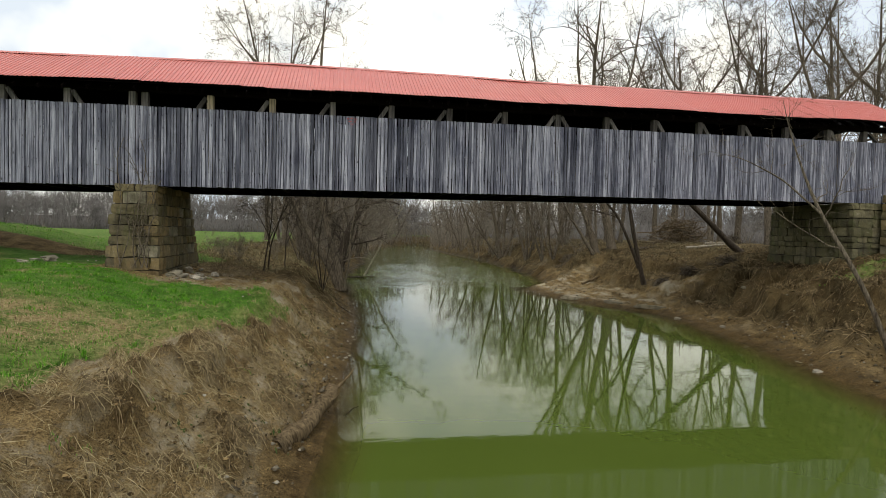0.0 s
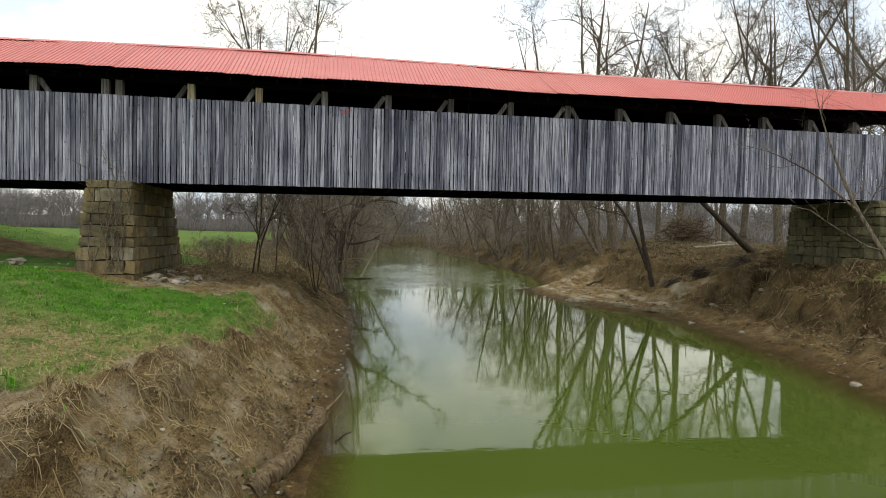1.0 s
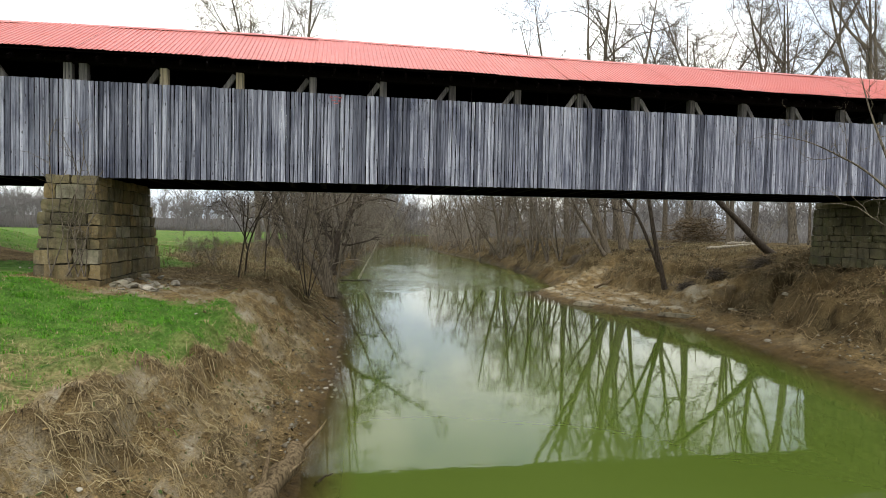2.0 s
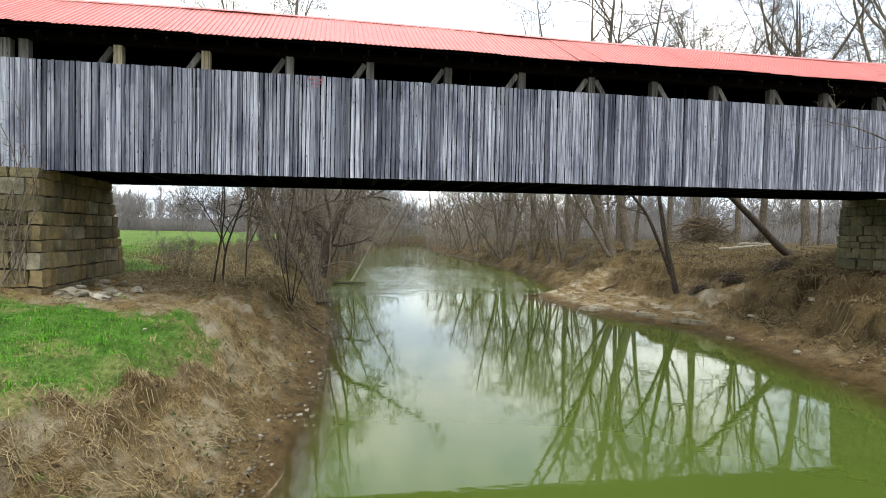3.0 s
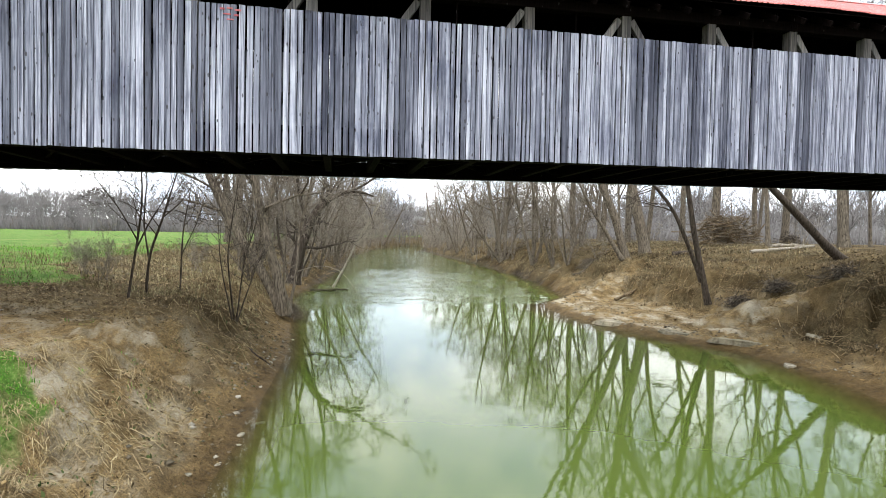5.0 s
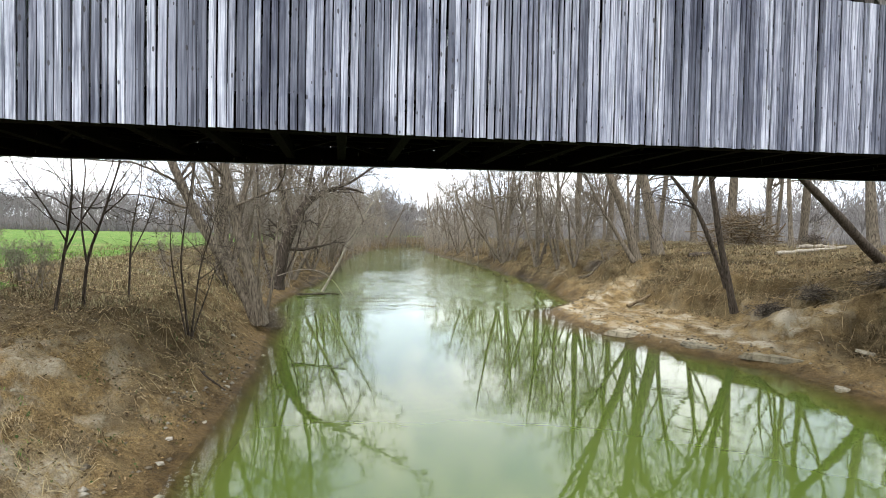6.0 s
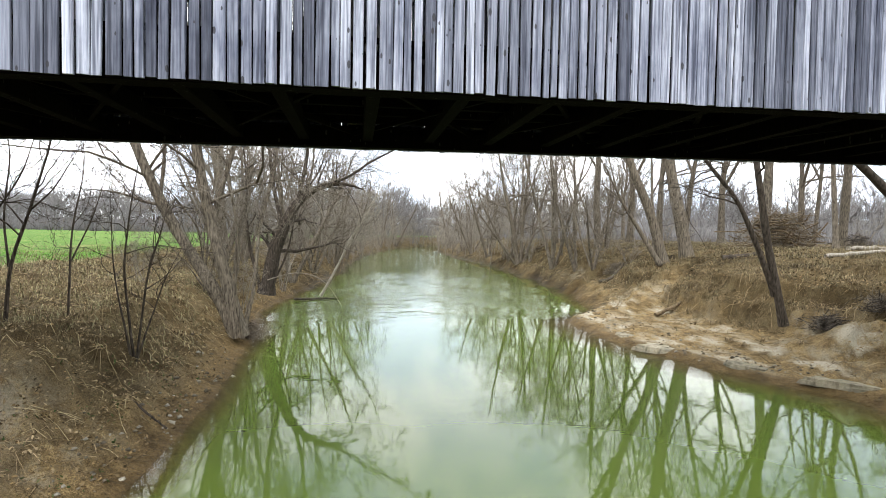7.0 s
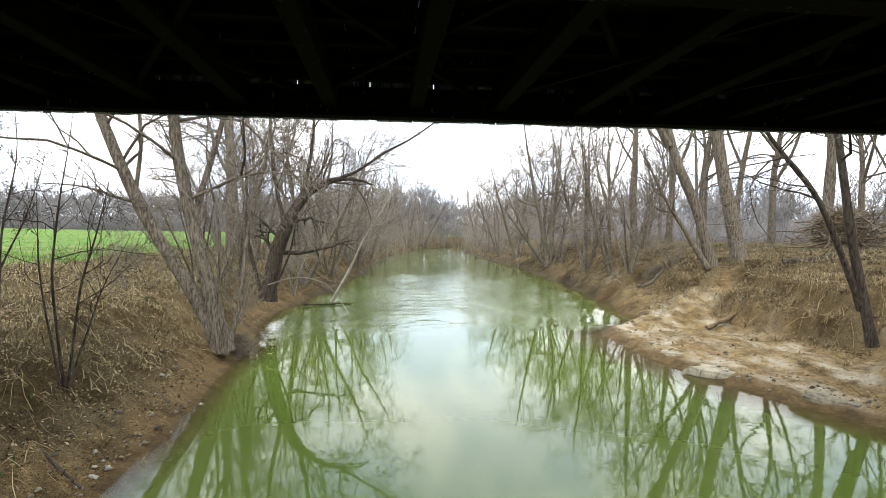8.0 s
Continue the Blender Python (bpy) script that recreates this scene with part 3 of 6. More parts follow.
riffle = np.clip(0.5 * tongue * (0.5 + 0.5 * waves(wx, wy, 35, 2.2, 2)) + (0.4 + 0.7 * soft(-0.3, 0.7, waves(wx, wy * 0.35, 31, 5.0, 3))) * soft(-0.5, 5.5, wy - lip) * (0.2 + 0.8 * soft(88, 64, wy)) * soft(0, 2.5, np.minimum(wx - shores(wy)[0], shores(wy)[1] - wx - 1.5)), 0, 1)
set_attribute(water_me, "riffle", riffle)
river = tagged(new("river", water_me), "calm murky green river with a small riffle", "water", kind="structure")


# ---- the covered bridge ----
GRADE = 0.014
Y0, Y1 = 23.56, 28.37
YM = (Y0 + Y1) / 2
XA, XB = -27.0, 28.6
LEAN_DEG = -math.degrees(math.atan(GRADE))
rng = np.random.default_rng(3)
bridge = thing("covered_bridge", "grey board-sided timber covered bridge with a red metal roof", "covered bridge", (0, 0, 6.3))


def lift(x, z):
    return z + GRADE * x - 6.3


def board_mesh(width, seed):
    """One sawn board, its foot at the origin, slightly uneven at both ends."""
    r = random.Random(seed)
    bm = bmesh.new()
    w, t = width / 2, 0.027
    prof = [(-w, 0), (-w + 0.004, -t), (w - 0.004, -t), (w, 0)]
    rows = []
    for z in (0.0, 1.0, 2.05, 3.12):
        dx = r.uniform(-0.006, 0.006)
        end = r.uniform(-0.005, 0.005) if z in (0.0, 3.12) else 0
        rows.append([bm.verts.new((x + dx, y + r.uniform(-0.003, 0.003), z + end + (r.uniform(-0.004, 0.004) if z in (0.0, 3.12) else 0))) for x, y in prof])
    for a, b in zip(rows, rows[1:]):
        for i in range(4):
            bm.faces.new((a[i], a[(i + 1) % 4], b[(i + 1) % 4], b[i]))
    bm.faces.new(rows[0][::-1])
    bm.faces.new(rows[-1])
    bmesh.ops.recalc_face_normals(bm, faces=bm.faces)
    me = bpy.data.meshes.new("board")
    bm.to_mesh(me)
    bm.free()
    me.materials.append(siding_wood)
    return me


board_widths = (0.078, 0.09, 0.098, 0.106, 0.114, 0.122, 0.13, 0.142, 0.16)
board_meshes = [(w, board_mesh(w, 10 * i + j)) for i, w in enumerate(board_widths) for j in range(2)]


def siding_run(y, side):
    """Boards that close one long side, as (x, y, z, mesh index)."""
    out, x = [], XA
    r = random.Random(41 + side)
    while x < XB:
        k = r.randrange(len(board_meshes))
        w = board_meshes[k][0]
        gap = r.choice((0.008, 0.012, 0.016, 0.02, 0.026, 0.034)) if side > 0 else r.choice((-0.006, -0.006, -0.006, 0.007))
        out.append((x + w / 2, y + r.uniform(-0.006, 0.012) * side, lift(x, 6.28) + r.uniform(-0.009, 0.009), k))
        x += w + gap
    return out


near_boards = siding_run(Y0 + 0.03, 1)
rest = []
for x, y, z, k in near_boards:
    if x > -10.4:
        ob = new("board", board_meshes[k][1])
        ob.parent = bridge
        ob.location = (x, y, z)
        ob.rotation_euler = (0, radians(random.uniform(-0.22, 0.22)), 0)
    else:
        rest.append((x, y, z, k))
rest += siding_run(Y1 - 0.0, -1)


def boards_joined(items):
    vs, fs, o = [], [], 0
    for x, y, z, k in items:
        me = board_meshes[k][1]
        tall = 1.27 if y > YM else 1.0
        vs += [(v.co.x + x, v.co.y + y, v.co.z * tall + z) for v in me.vertices]
        fs += [[i + o for i in p.vertices] for p in me.polygons]
        o += len(me.vertices)
    return vs, fs


tagged(part("siding", boards_joined(rest), siding_rest_wood, bridge), kind="stuff")

# roof of ribbed metal sheets
SHEET, EAVE_Y, EAVE_Z, RIDGE_Z = 0.92, YM - 2.95, 10.25, 12.12


def ridge_sag(x):
    """The old roof has sunk towards the field end."""
    return float(np.interp(x, [-27, -13.4, -9.4, -5.7, -2, 6, 11, 20, 28], [-0.5, -0.29, -0.2, -0.1, -0.02, -0.04, -0.1, -0.05, 0.0]))


def eave_sag(x):
    return float(np.interp(x, [-27, -12, -4, 5, 15, 28], [-0.25, -0.10, 0.01, 0.04, 0.06, 0.12]))


def roof_sheet(side):
    bm = bmesh.new()
    xs, n = [], 6
    for i in range(n):
        x = i * SHEET / n
        xs += [(x, 0.0), (x + 0.02, 0.0), (x + 0.032, 0.026), (x + 0.062, 0.026), (x + 0.074, 0.0)]
    xs.append((SHEET + 0.01, 0.002))
    slope = math.atan2(RIDGE_Z - EAVE_Z, YM - EAVE_Y)
    up = Vector((0, -math.sin(slope) * side, math.cos(slope)))
    rows = []
    for f in (0.0, 0.5, 1.0):
        base = Vector((0, side * (EAVE_Y - YM) * f, (EAVE_Z - RIDGE_Z) * f))
        rows.append([bm.verts.new(base + Vector((x, 0, 0)) + up * h) for x, h in xs])
    for a, b in zip(rows, rows[1:]):
        for i in range(len(xs) - 1):
            bm.faces.new((a[i], a[i + 1], b[i + 1], b[i]))
    bmesh.ops.recalc_face_normals(bm, faces=bm.faces)
    bmesh.ops.solidify(bm, geom=list(bm.faces), thickness=0.004)
    me = bpy.data.meshes.new("roof_sheet")
    bm.to_mesh(me)
    bm.free()
    me.materials.append(red_roof)
    return me


sheet_meshes = {1: roof_sheet(1), -1: roof_sheet(-1)}
x = XA - 0.4
while x < XB + 0.45:
    for side in (1, -1):
        ob = new("roof_sheet", sheet_meshes[side])
        ob.parent = bridge
        dip = 0.022 * math.sin(x * 0.55) + 0.014 * math.sin(x * 1.3 + 1)
        fall = (RIDGE_Z - EAVE_Z + ridge_sag(x) - eave_sag(x)) / (RIDGE_Z - EAVE_Z)
        lean = LEAN_DEG - math.degrees(math.atan(ridge_sag(x + SHEET) - ridge_sag(x)) / SHEET)
        ob.matrix_basis = pose(x, YM, lift(x, RIDGE_Z) + dip + ridge_sag(x), 0, lean, 0) @ Matrix.Diagonal((1, 1, fall, 1))
    x += SHEET
X_END = x
cap, deck = bmesh.new(), bmesh.new()
stations = np.linspace(XA - 0.4, X_END - 0.04, 30)
for x0, x1 in zip(stations, stations[1:]):
    for side in (1, -1):
        cap.faces.new([cap.verts.new((xx, YM + side * yy, lift(xx, zz) + ridge_sag(xx))) for xx, yy, zz in ((x0, 0, RIDGE_Z + 0.05), (x1, 0, RIDGE_Z + 0.05), (x1, -0.22, RIDGE_Z - 0.085), (x0, -0.22, RIDGE_Z - 0.085))])
        deck.faces.new([deck.verts.new((xx, YM + side * yy, lift(xx, zz))) for xx, yy, zz in (
            (x0, 0.0, RIDGE_Z - 0.07 + ridge_sag(x0)), (x1, 0.0, RIDGE_Z - 0.07 + ridge_sag(x1)), (x1, EAVE_Y + 0.06 - YM, EAVE_Z - 0.05 + eave_sag(x1)), (x0, EAVE_Y + 0.06 - YM, EAVE_Z - 0.05 + eave_sag(x0)))])
bmesh.ops.remove_doubles(cap, verts=cap.verts, dist=0.001)
bmesh.ops.recalc_face_normals(cap, faces=cap.faces)
bmesh.ops.solidify(cap, geom=list(cap.faces), thickness=0.006)
part("ridge_cap", cap, red_roof, bridge)
bmesh.ops.remove_doubles(deck, verts=deck.verts, dist=0.001)
bmesh.ops.recalc_face_normals(deck, faces=deck.faces)
bmesh.ops.solidify(deck, geom=list(deck.faces), thickness=0.02)
part("roof_boarding", deck, shade_wood, bridge)
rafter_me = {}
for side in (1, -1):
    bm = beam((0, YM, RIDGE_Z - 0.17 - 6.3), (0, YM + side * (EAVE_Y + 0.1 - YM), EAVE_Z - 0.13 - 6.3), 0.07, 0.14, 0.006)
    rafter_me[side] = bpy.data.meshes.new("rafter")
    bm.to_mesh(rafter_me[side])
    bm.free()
    rafter_me[side].materials.append(shade_wood)
for x in np.arange(XA, XB + 0.2, 0.82):
    for side in (1, -1):
        ob = new("rafter", rafter_me[side])
        ob.parent = bridge
        ob.location = (x, 0, GRADE * x + min(0.0, ridge_sag(x)) - 0.04)

# trusses: chords, posts and braces on both sides
POSTS = [-26.6, -24.1, -21.6, -19.2, -16.8, -14.4, -12.1, -9.87, -7.58, -7.12, -4.7, -2.3, 0.13, 2.6, 5.14, 7.67, 10.2, 12.6, 15.05, 17.45, 19.8, 22.3, 24.8, 27.0]
for y in (Y0 + 0.24, Y1 - 0.24):
    for nm, z, h in (("bottom_chord", 6.49, 0.42), ("top_chord", 10.10, 0.26)):
        part(nm, beam((XA, y, lift(XA, z)), (XB, y, lift(XB, z)), 0.26, h, 0.012), shade_wood, bridge)
    for i, x in enumerate(POSTS):
        fresh = y < YM and x in (-4.7, -2.3)
        part("post", box((x - 0.125, y - 0.12, lift(x, 6.72)), (x + 0.125, y + 0.12, lift(x, 9.98)), 0.012), new_wood if fresh else truss_wood, bridge, "pale newer timber post" if fresh else "")
    for a, b in zip(POSTS, POSTS[1:]):
        if b - a < 1:
            continue
        mid = (a + b) / 2
        rising = mid < -17 or -7 < mid < 10.2
        p, q = (a, b) if rising else (b, a)
        s = 0.16 if rising else -0.16
        part("brace", beam((p + s, y, lift(p, 6.75)), (q - s, y, lift(q, 9.9)), 0.14, 0.17, 0.01), truss_wood, bridge)
    for x in (2.1, 5.9, 8.9, 13.9, 20.9):
        part("iron_rod", beam((x, y, lift(x, 6.7)), (x, y, lift(x, 10.0)), 0.03, 0.03, 0), shade_wood, bridge)

# floor and what carries it
planks = []
x = XA
while x < XB:
    wide = 0.244 if random.random() < 0.35 else 0.262
    planks.append((x, random.uniform(-0.006, 0.006), wide))
    x += 0.262
bm = bmesh.new()
for x, dz, wide in planks:
    box_bm(bm, (x, Y0 + 0.12, lift(x, 6.86) + dz), (x + wide, Y1 - 0.12, lift(x, 6.92) + dz))
tagged(part("floor_planks", bm, shade_wood, bridge), kind="stuff")
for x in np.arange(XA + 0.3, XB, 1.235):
    part("floor_beam", box((x - 0.1, Y0 + 0.12, lift(x, 6.40)), (x + 0.1, Y1 - 0.12, lift(x, 6.70)), 0.01), shade_wood, bridge)
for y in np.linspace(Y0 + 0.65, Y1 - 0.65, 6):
    part("stringer", beam((XA, y, lift(XA, 6.78)), (XB, y, lift(XB, 6.78)), 0.12, 0.155, 0.008), shade_wood, bridge)
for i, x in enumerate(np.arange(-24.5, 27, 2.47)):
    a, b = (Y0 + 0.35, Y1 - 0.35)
    part("sway_brace", beam((x, a, lift(x, 6.62)), (x + 2.4, b, lift(x, 6.62)), 0.07, 0.09, 0.006), shade_wood, bridge)
    part("sway_brace", beam((x, b, lift(x, 6.54)), (x + 2.4, a, lift(x, 6.54)), 0.07, 0.08, 0.006), shade_wood, bridge)
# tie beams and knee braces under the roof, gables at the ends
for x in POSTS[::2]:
    part("tie_beam", box((x - 0.1, Y0 + 0.1, lift(x, 10.05)), (x + 0.1, Y1 - 0.1, lift(x, 10.25)), 0.01), shade_wood, bridge)
for x0 in (XA + 0.02, XB - 0.05):
    bm = bmesh.new()
    y = Y0 + 0.02
    while y < Y1 - 0.1:
        top = RIDGE_Z - 0.12 - abs(y + 0.08 - YM) * (RIDGE_Z - EAVE_Z) / (YM - EAVE_Y)
        box_bm(bm, (x0, y, lift(x0, 10.45)), (x0 + 0.025, y + 0.155, lift(x0, max(top, 10.5))))
        y += 0.165
    tagged(part("gable", bm, siding_rest_wood, bridge), kind="stuff")
for x0, s in ((XA + 0.1, 1), (XB - 0.2, -1)):
    for y, d in ((Y0 + 0.24, 1), (Y1 - 0.24, -1)):
        part("knee_brace", beam((x0, y + 0.1 * d, lift(x0, 9.2)), (x0, y + 1.0 * d, lift(x0, 10.1)), 0.12, 0.12, 0.008), truss_wood, bridge)


# ---- stone pier and abutments ----
def stone_mesh(size, seed, mat):
    """A quarry-faced block with knocked-off edges, centred at the origin."""
    r = random.Random(seed)
    bm = bmesh.new()
    bmesh.ops.create_cube(bm, size=1.0)
    for v in bm.verts:
        v.co = Vector((v.co.x * size[0], v.co.y * size[1], v.co.z * size[2]))
    bmesh.ops.subdivide_edges(bm, edges=list(bm.edges), cuts=2, use_grid_fill=True)
    off = Vector((seed * 1.7, seed * 0.9, seed * 2.3))
    for v in bm.verts:
        outer = sum(abs(abs(v.co[i]) - size[i] / 2) < 1e-4 for i in range(3))
        v.co *= 1 - 0.028 * (outer - 1)
        v.co += noise.noise_vector(v.co * 2.6 + off) * 0.042 + Vector((r.uniform(-1, 1), r.uniform(-1, 1), r.uniform(-1, 1))) * 0.014
    me = bpy.data.meshes.new("stone")
    bm.to_mesh(me)
    bm.free()
    me.materials.append(mat)
    return me


STONES = {}


def stone(parent, c, size, r, mat):
    key = (round(size[0], 1), round(size[1], 1), round(size[2], 2), r.randrange(3), mat is pier_stone)
    if key not in STONES:
        STONES[key] = stone_mesh((key[0], key[1], key[2]), hash(key[:4]) & 1023, mat)
    ob = new("stone", STONES[key])
    ob.parent = parent
    ob.location = c
    ob.scale = [s / k for s, k in zip(size, key)]
    ob.rotation_euler = (radians(r.uniform(-1.2, 1.2)), radians(r.uniform(-1.2, 1.2)), radians(r.uniform(-1.6, 1.6)))


def course_wall(parent, a, b, z0, z1, depth, r, origin, mat):
    """One course of blocks from a to b, proud of the core by a hair."""
    ax, bx = Vector(a), Vector(b)
    length = (bx - ax).length
    n = max(1, round(length / r.uniform(0.6, 1.3)))
    cuts = [0] + sorted((i + r.uniform(-0.22, 0.22)) / n for i in range(1, n)) + [1]
    for u, v in zip(cuts, cuts[1:]):
        c = ax.lerp(bx, (u + v) / 2)
        ln = (v - u) * length - 0.03
        size = (ln, depth, z1 - z0 - 0.026) if abs(bx.x - ax.x) > abs(bx.y - ax.y) else (depth, ln, z1 - z0 - 0.026)
        out = r.uniform(-0.055, 0.05)
        n_out = Vector((bx.y - ax.y, ax.x - bx.x)).normalized() * out
        stone(parent, (c.x + n_out.x - origin[0], c.y + n_out.y - origin[1], (z0 + z1) / 2 - origin[2]), size, r, mat)


def masonry(name, label, corners_bottom, corners_top, z0, z1, courses, seed, mat=None):
    """A battered block of coursed masonry between a lower and an upper rectangle (x0, y0, x1, y1)."""
    r = random.Random(seed)
    o = Vector(((corners_bottom[0] + corners_bottom[2]) / 2, (corners_bottom[1] + corners_bottom[3]) / 2, z0))
    root = thing(name, label, "bridge pier", o)
    depth = 0.34
    core = bmesh.new()
    vs = []
    for (x0, y0, x1, y1), z in ((corners_bottom, z0), (corners_top, z1 - 0.03)):
        k = 0.10
        vs.append([core.verts.new(Vector((x, y, z)) - o) for x, y in ((x0 + k, y0 + k), (x1 - k, y0 + k), (x1 - k, y1 - k), (x0 + k, y1 - k))])
    for i in range(4):
        core.faces.new((vs[0][i], vs[0][(i + 1) % 4], vs[1][(i + 1) % 4], vs[1][i]))
    core.faces.new(vs[0][::-1])
    core.faces.new(vs[1])
    part("core", core, mortar_core, root)
    hs = [r.uniform(0.7, 1.3) for _ in range(courses)]
    z = z0
    for i, hh in enumerate(hs):
        dz = hh / sum(hs) * (z1 - z0)
        f = (z + dz / 2 - z0) / (z1 - z0)
        x0, y0, x1, y1 = (p + (q - p) * f for p, q in zip(corners_bottom, corners_top))
        d = depth / 2
        lap = (i % 2) * depth
        course_wall(root, (x0 + lap, y0 + d), (x1 - lap, y0 + d), z, z + dz, depth, r, o, mat or pier_stone)
        course_wall(root, (x1 - lap, y1 - d), (x0 + lap, y1 - d), z, z + dz, depth, r, o, mat or pier_stone)
        lap = depth - lap
        course_wall(root, (x1 - d, y0 + lap), (x1 - d, y1 - lap), z, z + dz, depth, r, o, mat or pier_stone)
        course_wall(root, (x0 + d, y1 - lap), (x0 + d, y0 + lap), z, z + dz, depth, r, o, mat or pier_stone)
        z += dz
    return root


pier = masonry("stone_pier", "mossy coursed sandstone pier standing on the grassy bank", (-8.35, 22.95, -6.3, 29.0), (-8.1, 23.45, -6.62, 28.45), 2.55, 6.25, 9, 1)
abutment = masonry("stone_abutment", "mossy dark sandstone abutment in the river bank", (26.1, 23.3, 28.3, 28.9), (26.15, 23.4, 28.3, 28.6), 3.3, 6.66, 8, 2, mossy_stone)
r = random.Random(5)
for i, (x0, z0, z1) in enumerate(((27.6, 4.0, 7.1), (28.9, 4.2, 7.55), (30.2, 4.6, 7.9))):
    w = masonry("stone_wing_wall", "stepped sandstone wing wall of the abutment", (x0, 22.2 - 0.1 * i, x0 + 1.28, 23.2), (x0, 22.35 - 0.1 * i, x0 + 1.28, 23.2), z0, z1, 7, 30 + i)
    w["category"] = "wing wall"
    w["group"] = "wing wall steps"
far_abutment = masonry("stone_abutment", "coursed sandstone abutment at the field end", (-29.2, 23.3, -26.4, 28.9), (-29.2, 23.4, -26.5, 28.6), 3.2, 5.92, 6, 9)


# unreadable red and pale scrawl on the boards
for i, (x, z, w, hh) in enumerate(((0.72, 9.27, 0.10, 0.04), (0.86, 9.29, 0.12, 0.035), (1.02, 9.26, 0.13, 0.04), (0.78, 9.17, 0.16, 0.03), (1.0, 9.15, 0.1, 0.04), (0.86, 9.06, 0.14, 0.03))):
    paint = make_plain("faded_red_paint", (0.30, 0.07, 0.08), (0.38, 0.12, 0.12), 9.0, 0.8, False) if i == 0 else paint
    part("scrawl_bar", box((x, Y0 - 0.012, lift(x, z)), (x + w, Y0 - 0.006, lift(x, z) + hh), 0.002), paint, bridge, "faded red scrawl" if i == 0 else "")


# ---- bare winter trees ----
def smooth_line(points, n):
    """n points along a rounded line through the given ones."""
    p = np.array(points, float)
    s = np.concatenate([[0], np.cumsum(np.linalg.norm(np.diff(p, axis=0), axis=1))])
    t = np.linspace(0, s[-1], n)
    out = np.stack([np.interp(t, s, p[:, i]) for i in range(3)], 1)
    for _ in range(2):
        out[1:-1] = (out[:-2] + 2 * out[1:-1] + out[2:]) / 4
    return out


def grow(P, R, count, spread, ratio, thin, n, rs, start=0.2, rise=0.25, wiggle=0.16, least=0.004, droop=0.0):
    """Branches off each of the lines P: count apiece, leaving at about spread degrees."""
    m, k, _ = P.shape
    total = m * count
    t = rs.uniform(start, 1.0, total) ** 0.85
    par = np.repeat(np.arange(m), count)
    f = t * (k - 1)
    i = np.minimum(f.astype(int), k - 2)
    w = (f - i)[:, None]
    base = P[par, i] * (1 - w) + P[par, i + 1] * w
    tan = P[par, i + 1] - P[par, i]
    tan /= np.linalg.norm(tan, axis=1, keepdims=True) + 1e-9
    rad = R[par, i] * (1 - w[:, 0]) + R[par, i + 1] * w[:, 0]
    length = np.linalg.norm(np.diff(P, axis=1), axis=2).sum(1)[par]
    side = rs.normal(size=(total, 3))
    side -= (side * tan).sum(1, keepdims=True) * tan
    side /= np.linalg.norm(side, axis=1, keepdims=True) + 1e-9
    a = np.radians(rs.normal(spread, 13, total))[:, None]
    d = tan * np.cos(a) + side * np.sin(a)
    ln = length * ratio * (1.1 - 0.5 * t) * rs.uniform(0.45, 1.35, total)
    step = (ln / (n - 1))[:, None]
    bend = rs.normal(size=(total, 3)) * wiggle * 3.2 / n
    Q = np.empty((total, n, 3))
    Q[:, 0] = base
    for j in range(1, n):
        d = d + np.array([0, 0, rise - droop * j]) / n + bend + rs.normal(size=(total, 3)) * wiggle
        d /= np.linalg.norm(d, axis=1, keepdims=True)
        Q[:, j] = Q[:, j - 1] + d * step
    taper = np.linspace(1, 0.22, n)
    S = np.maximum(rad * thin, least)[:, None] * taper
    return Q, S


def bare_tree(name, label, trunks, seed, limbs=10, subs=6, twigs=6, sprays=3, bark=None, limb_rise=None, thick=0.45, group="", start=0.3, spread=42, rise=0.3, reach=0.36, category="tree", twig_bark=None, sides=(5, 4), joints=(8, 6, 4), fine=0.006):
    """trunks: (points, radius at the foot) of each stem. Crown: four orders of branches."""
    rs = np.random.default_rng(seed)
    bark = bark or bark_grey
    base = np.array(trunks[0][0][0], float)
    root = thing(name, label, category, base, group)
    all_P, all_R = [], []
    f = np.linspace(0, 1, 18)
    for pts, r0 in trunks:
        P = smooth_line(pts, 18) - base
        sway = sum(np.sin(f[:, None] * k + rs.uniform(0, 6.283, 3)) / k for k in (7, 13, 22)) * np.array([1, 1, 0.2])
        P += (sway - sway[0]) * max(r0 * 2.6, 0.03 * np.linalg.norm(P[-1] - P[0])) * (f * (1 - 0.4 * f))[:, None]
        R = r0 * np.interp(f, [0, 0.04, 0.5, 1], [1.35, 1.0, 0.68, 0.10]) * rs.uniform(0.92, 1.08, 18)
        all_P.append(P)
        all_R.append(R)
        part("trunk", tubes(P[None], R[None], 9), bark, root, smooth=True)
    P, R = np.array(all_P), np.array(all_R)
    L1 = grow(P, R, limbs, spread, reach, thick, joints[0], rs, start, rise if limb_rise is None else limb_rise, 0.2)
    L2 = grow(*L1, subs, 46, 0.56, 0.62, joints[1], rs, 0.15, rise, 0.24)
    L3 = grow(*L2, twigs, 42, 0.58, 0.62, joints[2], rs, 0.12, 0.1, 0.26, fine)
    pieces = [tubes(*L1, sides[0]), tubes(*L2, sides[1])]
    part("crown", join(*pieces), bark, root, smooth=True)
    small = [tubes(*L3, 3) if joints[2] > 2 else spikes(L3[0][:, 0], L3[0][:, 1] - L3[0][:, 0], L3[1][:, 0])]
    if sprays:
        L4 = grow(*L3, sprays, 36, 0.95, 0.6, 2, rs, 0.2, 0.15, 0.14, fine * 0.6)
        small.append(spikes(L4[0][:, 0], L4[0][:, 1] - L4[0][:, 0], L4[1][:, 0]))
    tagged(part("twig_spray", triangles(*small), twig_bark or bark_twig, root), kind="stuff")
    return root


